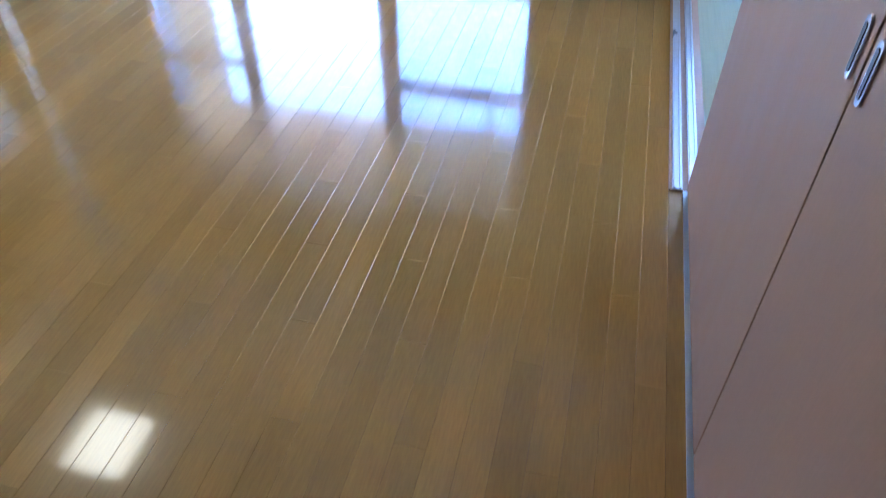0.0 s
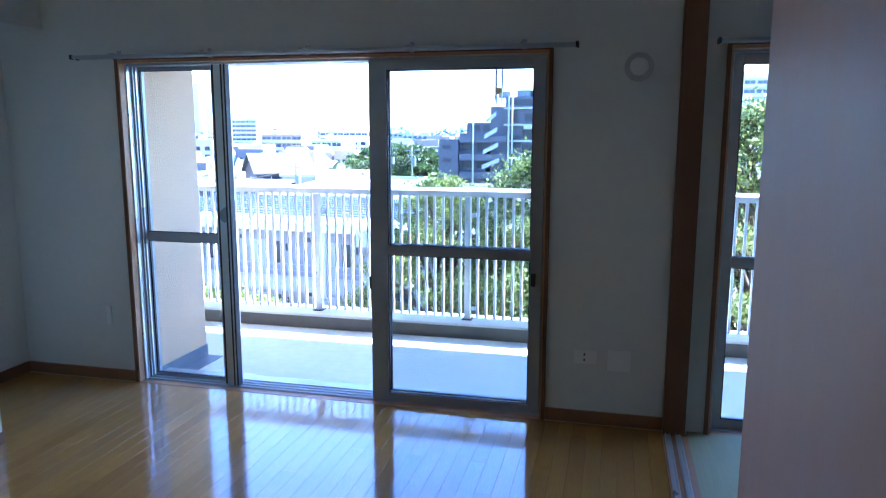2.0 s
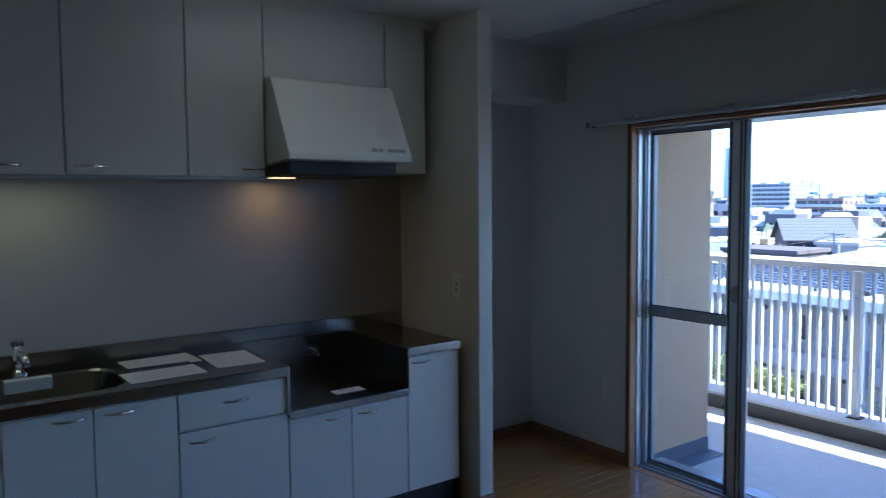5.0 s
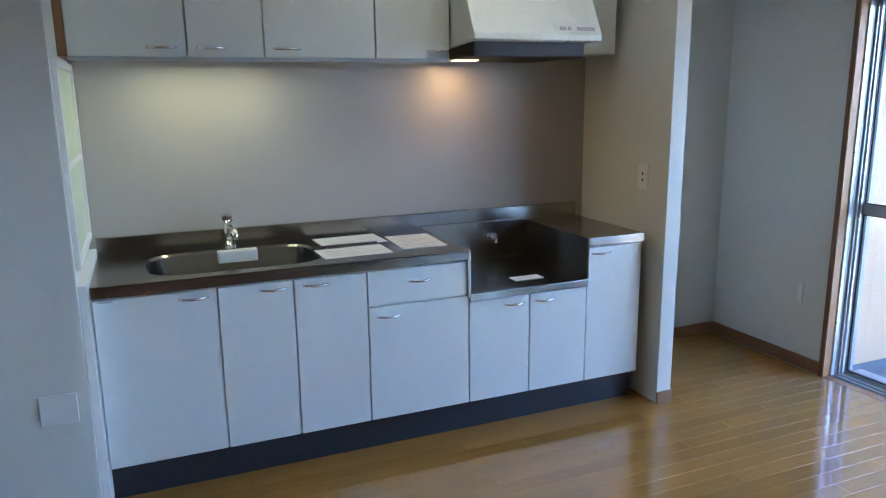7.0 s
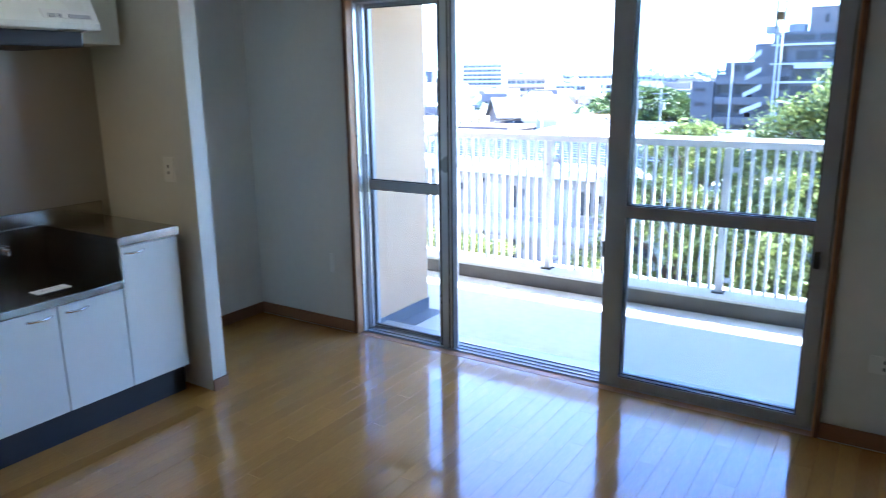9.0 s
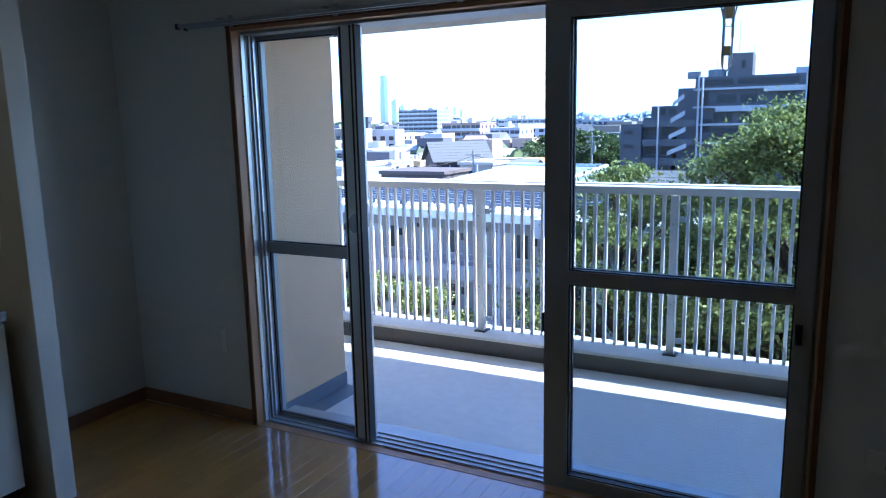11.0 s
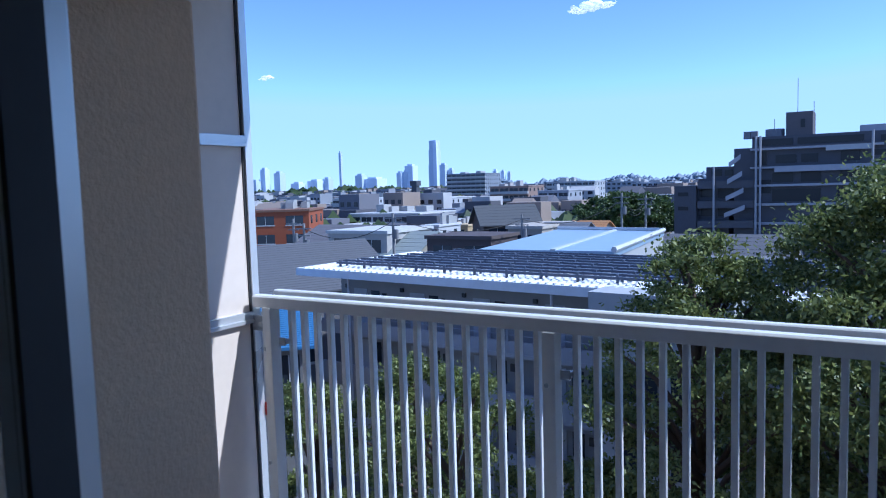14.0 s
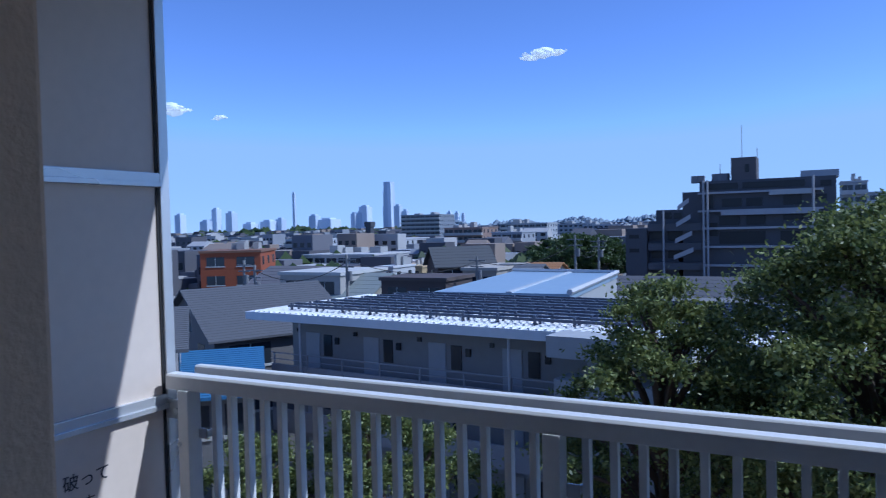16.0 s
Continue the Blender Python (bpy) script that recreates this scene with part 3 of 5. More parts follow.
part(up, "light_rail", Shape().box(UX - 0.03, UX - 0.005, -3.5, -2.0, 1.648, 1.662), M["alu"], bevel=0.002)
part(up, "side_trim", Shape().box(XL, UX + 0.003, -3.53, -3.5, 1.66, 2.43), M["base"])
part(up, "filler", Shape().box(XL, UX - 0.03, -3.53, -1.045, 2.43, ZC), M["wallpaper"])

hood = thing("range_hood", (-0.5, -1.6, 1.7), "cream enamel sloped kitchen range hood", "range hood")
pr = [(XL, 1.69), (XL, 2.1), (-0.36, 2.1), (-0.335, 2.09), (-0.16, 1.755), (-0.16, 1.73), (-0.19, 1.73)]
hs = Shape().prism(pr, "y", -1.995, -1.375)
part(hood, "shell", hs, M["hood"], bevel=0.006)
part(hood, "filter", Shape().box(-0.72, -0.24, -1.96, -1.41, 1.664, 1.735), M["black"], bevel=0.01, label="dark greasy filter grille")
part(hood, "bulb", Shape().box(-0.55, -0.48, -1.93, -1.82, 1.659, 1.664), glow("bulb_glow", (1.0, 0.66, 0.3), 0.2), bevel=0.003, label="lit warm lamp cover")
ctl = Shape()
for k, (ya, yb) in enumerate(((-1.585, -1.555), (-1.545, -1.53), (-1.50, -1.41))):
    ctl.prism([(-0.1805, 1.785), (-0.1735, 1.7725), (-0.1665, 1.775), (-0.1735, 1.789)], "y", ya, yb)
part(hood, "button", ctl, M["grey_ink"])
part(hood, "button_panel", Shape().prism([(-0.187, 1.803), (-0.170, 1.770), (-0.1675, 1.7715), (-0.1845, 1.8045)], "y", -1.61, -1.395), M["plastic"])

# pale framed window lattice on the kitchen end wall
lat = thing("side_panel", (-0.4, -3.53, 0.9), "white framed pale panel on the end wall", "panel")
lf = Shape().box(-0.77, -0.12, -3.53, -3.512, 0.93, 0.96).box(-0.77, -0.12, -3.53, -3.512, 1.615, 1.645).box(-0.77, -0.74, -3.53, -3.512, 0.96, 1.615).box(-0.15, -0.12, -3.53, -3.512, 0.96, 1.615).box(-0.74, -0.15, -3.53, -3.514, 1.27, 1.29)
part(lat, "frame", lf, M["plastic"], bevel=0.003)
part(lat, "panel", Shape().box(-0.74, -0.15, -3.53, -3.522, 0.96, 1.27), mat("pale_green_sheet", (0.62, 0.66, 0.48), 0.5, var=0.05))
part(lat, "panel", Shape().box(-0.74, -0.15, -3.53, -3.522, 1.29, 1.615), bpy.data.materials["pale_green_sheet"])
structure("trim_counter_end", Shape().box(KB, -0.1, -3.53, -3.502, 0.0, 0.88), M["plastic"], "white end strip beside the counter", bevel=0.003)

# ---- balcony ----
BF = -0.11
structure("balcony_floor", Shape().box(-1.6, 9.0, 0.2, 2.14, -0.4, BF), M["conc"], "grey painted concrete balcony floor")
structure("balcony_kerb", Shape().box(-1.6, 9.0, 1.78, 2.1, BF - 0.01, 0.015), M["kerb"], "pale painted concrete balcony kerb", bevel=0.012)
structure("balcony_kerb_face", Shape().box(-1.6, 9.0, 1.774, 1.78, BF, -0.005), M["kerb_dark"], "dark waterproof coating on the kerb face")
structure("balcony_soffit", Shape().box(-1.6, 9.0, 0.2, 2.19, 2.54, 2.74), M["soffit"], "beige painted soffit of the balcony above")
structure("balcony_beam", Shape().box(-1.3, 9.0, 0.2, 0.888, 2.005, 2.54), M["soffit"], "beige painted concrete beam above the balcony window", bevel=0.008)
structure("balcony_wall_stub", Shape().box(-1.3, -0.07, 0.2, 0.89, -0.3, 2.005), M["stucco"], "beige stucco pillar wall of the balcony", bevel=0.01)
structure("balcony_gutter", Shape().box(-0.072, -0.064, 0.26, 0.89, BF, BF + 0.09).box(-0.08, 0.06, 0.26, 0.89, BF - 0.01, BF + 0.004), M["gutter"], "dark blue-grey coated strip at the pillar foot")
structure("wall_balcony_end", Shape().box(9.0, 9.2, 0.0, 2.2, -0.4, 2.6), M["stucco"], "plain stucco wall")
structure("facade", Shape().box(-16, -1.3, 0.0, 0.3, -13.5, 6).box(9.2, 16, 0.0, 0.3, -13.5, 6).box(-1.3, 9.2, 0.0, 0.2, 2.9, 6).box(-1.3, 9.2, 0.0, 2.1, -13.5, -0.4).box(-16, 16, -12, -0.0, 2.9, 6).box(-16, 16, -12.2, -12, -13.5, 6), M["stucco"], "beige stucco apartment building body")

rail = thing("balcony_railing", (0.5, 1.95, 0), "white painted aluminium balcony railing with upright bars", "railing")
RX0, RX1 = -1.03, 9.0
part(rail, "handrail", Shape().prism([(1.93, 1.036), (1.93, 1.082), (1.938, 1.09), (1.976, 1.09), (1.984, 1.082), (1.984, 1.036)], "x", RX0, RX1), M["rail"], bevel=0.003)
# Near-black strip paints the shade in the slot between front and back rail.
part(rail, "rail_groove", Shape().box(RX0, RX1, 1.984, 2.062, 1.036, 1.046), M["alu_dark"])
part(rail, "back_rail", Shape().prism([(2.062, 1.03), (2.062, 1.09), (2.068, 1.096), (2.094, 1.096), (2.1, 1.09), (2.1, 1.03)], "x", RX0, RX1), M["rail"], bevel=0.003)
part(rail, "bottom_rail", Shape().box(RX0, RX1, 1.985, 2.02, -0.06, -0.03), M["rail"], bevel=0.003)
bar = Shape().box(-0.0105, 0.0105, 1.988, 2.018, -0.05, 1.045).mesh("bar", M["rail"], base=(0, 1.95, 0), bevel=0.003)
x = -0.935 + 0.07
while x < RX1:
    b = new("bar", bar)
    b.location = (x - 0.5, 0, 0)
    b.parent = rail
    x += 1.325 / 18
px = -0.935
while px < RX1:
    po = part(rail, "post", Shape().box(px - 0.024, px + 0.024, 1.915, 1.975, 0.012, 1.04), M["rail"], bevel=0.004)
    part(po, "base_plate", Shape().box(px - 0.04, px + 0.045, 1.89, 1.99, 0.012, 0.024), M["alu_dark"], bevel=0.003)
    for z in (0.1, 0.885):
        part(po, "clamp", Shape().box(px + 0.024, px + 0.062, 1.962, 1.968, z - 0.018, z + 0.018).box(px + 0.056, px + 0.062, 1.962, 2.0, z - 0.012, z + 0.012), M["alu_lt"], bevel=0.0015)
    part(po, "bolt", Shape().tube([(px, 1.9, 0.35), (px, 1.895, 0.35)], 0.008, 8).tube([(px, 1.9, 0.86), (px, 1.895, 0.86)], 0.008, 8), M["alu"])
    px += 1.325

bd = thing("partition_screen", (-1.065, 1.4, 0), "cream balcony partition board in a silver frame", "partition")
part(bd, "board", Shape().box(-1.09, -1.072, 0.89, 1.99, 0.06, 2.535), M["board"])
fs = Shape()
for z0, z1 in ((0.06, 0.1), (0.96, 1.01), (1.745, 1.795), (2.5, 2.535)):
    fs.box(-1.10, -1.055, 0.89, 1.96, z0, z1)
    fs.box(-1.055, -1.045, 0.89, 1.96, z0, z0 + 0.018)
fs.box(-1.10, -1.055, 1.96, 2.0, -0.02, 2.535)
part(bd, "frame", fs, M["alu_lt"], bevel=0.002)
part(bd, "gasket", Shape().box(-1.071, -1.066, 1.95, 1.96, 0.1, 2.5), M["alu_dark"])
part(bd, "bracket", Shape().box(-1.06, -0.98, 1.955, 1.965, 0.925, 0.995).tube([(-0.985, 1.955, 0.96), (-0.985, 1.93, 0.96)], 0.012, 8), M["alu"], bevel=0.002)
pp = Shape().box(-1.06, -1.035, 2.005, 2.02, 0.0, 1.0)
part(bd, "pole", pp, M["rail"])
red = Shape().box(-1.058, -1.033, 1.998, 2.024, 0.52, 0.58)
part(bd, "red_tape", red, mat("red_tape", (0.55, 0.05, 0.03), 0.6))


def words(text, y, z, size):
    cu = bpy.data.curves.new("lettering", "FONT")
    cu.body, cu.size, cu.extrude = text, size, 0.0005
    ob = new("lettering", cu)
    ob.matrix_basis = Matrix.Translation((-1.0705 - bd.location.x, y - bd.location.y, z)) @ Matrix(((0, 0, 1), (1, 0, 0), (0, 1, 0))).to_4x4()
    ob.parent = bd
    cu.materials.append(M["ink"])
    return ob


words("破って", 1.56, 0.787, 0.056)
words("ます", 1.56, 0.707, 0.056)

hang = thing("laundry_bracket", (2.01, 1.58, 2.54), "hanging metal laundry pole bracket under the soffit", "bracket")
part(hang, "plate", Shape().box(1.94, 2.08, 1.520, 1.640, 2.53, 2.54), M["alu"], bevel=0.002)
part(hang, "strap", Shape().box(1.985, 2.0, 1.570, 1.590, 1.78, 2.53).box(2.03, 2.045, 1.570, 1.590, 1.92, 2.53), M["alu"], bevel=0.003)
part(hang, "loop", Shape().tube([(1.96, 1.580, 2.53), (1.97, 1.580, 2.1), (2.0, 1.580, 1.98), (2.03, 1.580, 1.98), (2.06, 1.580, 2.1), (2.08, 1.580, 2.53)], 0.006, 8).tube([(1.99, 1.580, 1.8), (1.995, 1.580, 1.76), (2.02, 1.580, 1.75), (2.035, 1.580, 1.78), (2.038, 1.580, 1.93)], 0.006, 8), M["alu_lt"], smooth=True)
part(hang, "knob", Shape().box(2.0, 2.035, 1.560, 1.600, 2.02, 2.08).box(1.995, 2.03, 1.565, 1.595, 1.83, 1.88), mat("tan_plastic", (0.45, 0.3, 0.12), 0.5), bevel=0.006)

# ---- outdoors ----
GZ = -13.5
structure("ground", Shape().box(-4800, 4800, -60, 4900, GZ - 2, GZ), M["ground"], "dim city ground reaching the horizon")
structure("road", Shape().box(-60, 60, 4, 12, GZ, GZ + 0.02), M["asphalt"], "grey asphalt lane below the balcony")
EX, EY, EZ = 1.0, 0.18, 1.58
SWING = 1.9  # bearing of the street grid against the balcony


def spot(az, r):
    """A place on the plan, r metres from the balcony door at a bearing of az degrees to the left of straight out."""
    a = radians(az + SWING)
    return EX - r * math.sin(a), EY + r * math.cos(a)


def height(el, r):
    return EZ + r * math.tan(radians(el))


def windows_on(parent, cx, cy, rot, w, d, z0, floors, storey, bays, m, frame_m, kind="plain", sides=True, near=False):
    """Openings with glass and frames on the front and the two sides of a block."""
    gl, fr = Shape(), Shape()
    for f in range(floors):
        zb = z0 + f * storey
        for b in range(bays):
            u = cx - w / 2 + (b + 0.5) * w / bays
            ww = w / bays * (0.3 if kind == "plain" else 0.42)
            gl.box(u - ww, u + ww, cy - d / 2 - 0.02, cy - d / 2 + 0.05, zb + storey * 0.3, zb + storey * 0.78)
            fr.box(u - ww - 0.08, u + ww + 0.08, cy - d / 2 - 0.07, cy - d / 2 - 0.01, zb + storey * 0.24, zb + storey * 0.3)
            fr.box(u - 0.03, u + 0.03, cy - d / 2 - 0.05, cy - d / 2 - 0.01, zb + storey * 0.3, zb + storey * 0.78)
        if kind == "band":
            fr.box(cx - w / 2 - 0.1, cx + w / 2 + 0.1, cy - d / 2 - 1.1, cy - d / 2, zb, zb + storey * 0.36)
        if sides:
            k = max(1, int(d / 4))
            for b in range(k):
                v = cy - d / 2 + (b + 0.5) * d / k
                for x, s in ((cx - w / 2, -1), (cx + w / 2, 1)):
                    gl.box(x - 0.03, x + 0.03, v - 0.6, v + 0.6, zb + storey * 0.32, zb + storey * 0.76)
    if near:
        pieces(parent, "window", gl.turn(rot, cx, cy), m)
    else:
        tagged(part(parent, "window", gl.turn(rot, cx, cy), m), kind="stuff")
    tagged(part(parent, "window_sill", fr.turn(rot, cx, cy), frame_m), kind="stuff")


DARKGLASS = mat("far_glass", (0.025, 0.032, 0.042), 0.2, var=0.1)


def block(name, label, az, r, width_deg, el_top, color, depth=12, rot=0.0, storey=3.0, kind="plain", roof_color=None, bays=None, clutter=True, z0=GZ):
    """A flat-roofed building."""
    cx, cy = spot(az, r + depth / 2)
    w = 2 * r * math.tan(radians(width_deg / 2))
    zt = height(el_top, r)
    h = thing(name, (cx, cy, z0), label, "building", group="city buildings")
    part(h, "wall", Shape().box(cx - w / 2, cx + w / 2, cy - depth / 2, cy + depth / 2, z0, zt).turn(rot, cx, cy), paint(color))
    ro = Shape().box(cx - w / 2 - 0.2, cx + w / 2 + 0.2, cy - depth / 2 - 0.2, cy + depth / 2 + 0.2, zt, zt + 0.35)
    part(h, "roof", ro.turn(rot, cx, cy), paint(roof_color or tuple(min(0.8, c * 1.15 + 0.05) for c in color)))
    if clutter:
        c = Shape()
        for _ in range(4):
            a, b = random.uniform(-0.38, 0.3) * w, random.uniform(-0.3, 0.3) * depth
            c.box(cx + a, cx + a + w * random.uniform(0.06, 0.16), cy + b, cy + b + depth * 0.2, zt + 0.35, zt + random.uniform(1.0, 2.6))
        pieces(h, "plant_room", c.turn(rot, cx, cy), paint((0.5, 0.5, 0.49)))
    top_h = min(zt - z0, 0.12 * r + 9)
    fl = max(1, int(top_h / storey))
    windows_on(h, cx, cy, rot, w, depth, zt - fl * storey, fl, storey, bays or max(2, int(w / 3.6)), DARKGLASS, paint((0.62, 0.62, 0.6)), kind, near=r < 150)
    return h


def house(name, label, az, r, width_deg, el_ridge, color, roof_color, depth=9, rot=0.0, rise=2.2, eave=0.5, ridge="x"):
    """A gabled house with tiles in courses, windows and eaves."""
    cx, cy = spot(az, r + depth / 2)
    w = 2 * r * math.tan(radians(width_deg / 2))
    zr = height(el_ridge, r + (depth / 2 if ridge == "x" else 0))
    ze = zr - rise
    h = thing(name, (cx, cy, GZ), label, "house", group="city houses")
    wl, rf = Shape(), Shape()
    if ridge == "x":
        wl.prism([(cy - depth / 2, GZ), (cy + depth / 2, GZ), (cy + depth / 2, ze), (cy, zr - 0.15), (cy - depth / 2, ze)], "x", cx - w / 2, cx + w / 2)
        for s in (-1, 1):
            k = 7 if r > 60 else 22
            for i in range(k):
                a, b = i / k, (i + 1) / k
                ya, yb = cy + s * (depth / 2 + eave) * (1 - a), cy + s * (depth / 2 + eave) * (1 - b)
                za, zb = ze - 0.2 + (rise + 0.2) * a, ze - 0.2 + (rise + 0.2) * b
                rf.prism([(ya, za + 0.04), (yb, zb + 0.02), (yb, zb - 0.1), (ya, za - 0.1)], "x", cx - w / 2 - eave, cx + w / 2 + eave)
    else:
        wl.prism([(cx - w / 2, GZ), (cx + w / 2, GZ), (cx + w / 2, ze), (cx, zr - 0.15), (cx - w / 2, ze)], "y", cy - depth / 2, cy + depth / 2)
        for s in (-1, 1):
            k = 7 if r > 60 else 22
            for i in range(k):
                a, b = i / k, (i + 1) / k
                xa, xb = cx + s * (w / 2 + eave) * (1 - a), cx + s * (w / 2 + eave) * (1 - b)
                za, zb = ze - 0.2 + (rise + 0.2) * a, ze - 0.2 + (rise + 0.2) * b
                rf.prism([(xa, za + 0.04), (xb, zb + 0.02), (xb, zb - 0.1), (xa, za - 0.1)], "y", cy - depth / 2 - eave, cy + depth / 2 + eave)
    part(h, "wall", wl.turn(rot, cx, cy), paint(color))
    part(h, "roof", rf.turn(rot, cx, cy), paint(roof_color))
    windows_on(h, cx, cy, rot, w, depth, ze - 5.6, 2, 2.8, max(2, int(w / 3.2)), DARKGLASS, paint((0.62, 0.62, 0.6)), near=True)
    return h


# apartment house with racks on its roof, across the lane
AX0, AX1, AY0, AY1, AZ = -24.3, 6.0, 29.5, 38.5, -2.6
AR, APX, APY = radians(-7.5), -25.0, 29.5
apt = thing("apartment_house", (-10, 32, GZ), "grey four-storey apartment house with racks on its flat roof", "building")
APW = paint((0.4, 0.4, 0.4))


def apart(name, shape, m, label=""):
    return part(apt, name, shape.turn(AR, APX, APY).turn(radians(1.7), EX, EY), m, label=label)


apart("wall", Shape().box(AX0 + 1.2, AX1, AY0 + 1.4, AY1, GZ, AZ - 0.35), APW)
apart("roof", Shape().box(AX0 - 0.5, AX1 + 0.5, AY0 - 0.3, AY1 + 0.4, AZ - 0.4, AZ), paint((1.05, 1.06, 1.06)), "white metal roof edge")
rb = Shape()
for i in range(80):
    rx = AX0 + i * (AX1 - AX0) / 80
    rb.box(rx, rx + 0.12, AY0 - 0.2, AY1 + 0.3, AZ, AZ + 0.06)
apart("roof_rib", rb, paint((1.1, 1.1, 1.1)))
rk = Shape()
for i in range(8):
    ry = AY0 + 0.8 + i * 1.06
    x_a = AX0 + 1.5 + i * 0.3
    rk.box(x_a, AX1 - 1, ry, ry + 0.14, AZ + 0.2, AZ + 0.32).box(x_a, AX1 - 1, ry + 0.5, ry + 0.6, AZ + 0.28, AZ + 0.38)
    for j in range(16):
        xx = x_a + 0.2 + j * 1.75
        rk.box(xx, xx + 0.1, ry + 0.01, ry + 0.11, AZ, AZ + 0.42).box(xx, xx + 0.1, ry + 0.51, ry + 0.59, AZ, AZ + 0.4).box(xx + 0.01, xx + 0.09, ry + 0.1, ry + 0.52, AZ + 0.24, AZ + 0.3)
apart("roof_rack", rk, paint((0.1, 0.12, 0.17), rough=0.4), "dark steel roof racks")
slab, par, dr, wn_ = Shape(), Shape(), Shape(), Shape()
for f in range(4):
    zb = AZ - 0.45 - (f + 1) * 2.75
    slab.box(AX0 + 1.0, AX1, AY0, AY0 + 1.4, zb - 0.18, zb)
    if f:
        par.box(AX0 + 1.0, AX1, AY0, AY0 + 0.12, zb - 0.18, zb + 1.0)
    else:
        for j in range(13):
            par.box(AX0 + 1.2 + j * 2.3, AX0 + 1.27 + j * 2.3, AY0, AY0 + 0.07, zb, zb + 1.15)
        par.box(AX0 + 1.0, AX1, AY0, AY0 + 0.05, zb + 1.1, zb + 1.15).box(AX0 + 1.0, AX1, AY0, AY0 + 0.05, zb + 0.8, zb + 0.83).box(AX0 + 1.0, AX1, AY0 + 0.02, AY0 + 0.1, zb, zb + 0.55)
    for j in range(7):
        xx = AX0 + 2.2 + j * 3.9
        dr.box(xx, xx + 0.95, AY0 + 1.36, AY0 + 1.4, zb, zb + 2.05)
        wn_.box(xx + 1.25, xx + 1.8, AY0 + 1.35, AY0 + 1.4, zb + 0.9, zb + 2.0).box(xx + 2.05, xx + 2.3, AY0 + 1.3, AY0 + 1.4, zb + 1.55, zb + 1.9).box(xx - 0.6, xx - 0.4, AY0 + 1.3, AY0 + 1.4, zb + 2.05, zb + 2.25)
for xx in (AX0 + 3.2, AX0 + 15.0):
    apart("downpipe", Shape().tube([(xx, AY0 - 0.08, AZ - 0.4), (xx, AY0 - 0.08, GZ)], 0.06, 8), paint((0.75, 0.75, 0.75)))
apart("walkway", slab, paint((0.5, 0.5, 0.5)))
apart("parapet", par, paint((0.5, 0.5, 0.52)))
pieces(apt, "door", dr.turn(AR, APX, APY).turn(radians(1.7), EX, EY), paint((0.6, 0.62, 0.66)))
pieces(apt, "window", wn_.turn(AR, APX, APY).turn(radians(1.7), EX, EY), DARKGLASS)
apart("stair_tower", Shape().box(AX0 + 17.6, AX0 + 22.5, AY0 - 1.4, AY0, GZ, AZ - 1.6).box(AX0 + 17.4, AX0 + 22.7, AY0 - 1.6, AY0 + 0.2, AZ - 0.75, AZ + 0.05), paint((0.6, 0.61, 0.61)))
tw = Shape()
for f in range(4):
    zb = AZ - 3.9 - f * 2.75
    tw.box(AX0 + 18.6, AX0 + 20.0, AY0 - 1.46, AY0 - 1.4, zb, zb + 1.3).box(AX0 + 20.5, AX0 + 21.7, AY0 - 1.46, AY0 - 1.4, zb, zb + 1.3)
pieces(apt, "stair_opening", tw.turn(AR, APX, APY).turn(radians(1.7), EX, EY), DARKGLASS)

# hall with a pale blue roof behind it
hall = thing("hall", (-15, 49, GZ), "low hall with a pale blue metal roof", "building")
c = [spot(26.7, 44), spot(20.3, 62), spot(12.2, 57.6), spot(15.9, 41)]
hz = -2.4
part(hall, "wall", Shape().prism([(x * 0.98 - 0.3, y * 0.99 + 0.5) for x, y in c], "z", GZ, hz - 0.3), paint((0.55, 0.55, 0.53)))
part(hall, "roof", Shape().prism(c, "z", hz - 0.35, hz), paint((0.42, 0.55, 0.68), rough=0.4), label="pale blue metal roof")
mid = [((c[0][0] * 0.45 + c[3][0] * 0.55), (c[0][1] * 0.45 + c[3][1] * 0.55)), ((c[1][0] * 0.45 + c[2][0] * 0.55), (c[1][1] * 0.45 + c[2][1] * 0.55))]
part(hall, "roof_seam", Shape().prism([mid[0], mid[1], (mid[1][0] + 0.35, mid[1][1]), (mid[0][0] + 0.35, mid[0][1])], "z", hz, hz + 0.08), paint((0.7, 0.74, 0.78)))
part(hall, "gutter", Shape().tube([(c[1][0], c[1][1], hz + 0.1), (c[2][0], c[2][1], hz + 0.1), (c[3][0], c[3][1], hz + 0.1)], 0.18, 6), paint((0.74, 0.75, 0.76)))

# stepped dark apartment building to the right
db = thing("stepped_apartments", (*spot(4.5, 115), GZ), "dark grey stepped apartment building with balconies", "building")
BR = 110.0
DARK = paint((0.11, 0.11, 0.125))
PALE = paint((0.52, 0.52, 0.55))


def dseg(az0, az1, el0, el1, m, name, dep=10.0, r=BR, off=0.0):
    xa, ya = spot(az0, r)
    xb, yb = spot(az1, r)
    return part(db, name, Shape().box(min(xa, xb), max(xa, xb), BR + off, BR + off + dep, GZ if el0 is None else height(el0, BR), height(el1, BR)), m)


dseg(11.9, 10.2, None, -0.5, DARK, "wall", 11)
dseg(10.2, 7.9, None, 0.0, DARK, "wall", 12, off=1.5)
dseg(9.6, 7.5, 0.0, 0.9, DARK, "wall", 10, off=1.5)
dseg(7.5, -3.0, None, 2.2, DARK, "wall", 14, off=1.0)
dseg(6.3, -3.0, 2.2, 3.0, DARK, "wall", 12, off=2.0)
dseg(4.1, 2.3, 3.0, 4.75, paint((0.16, 0.14, 0.14)), "penthouse", 5, off=4)
dseg(-0.7, -3.2, 3.0, 3.5, PALE, "roof_house", 6, off=4)
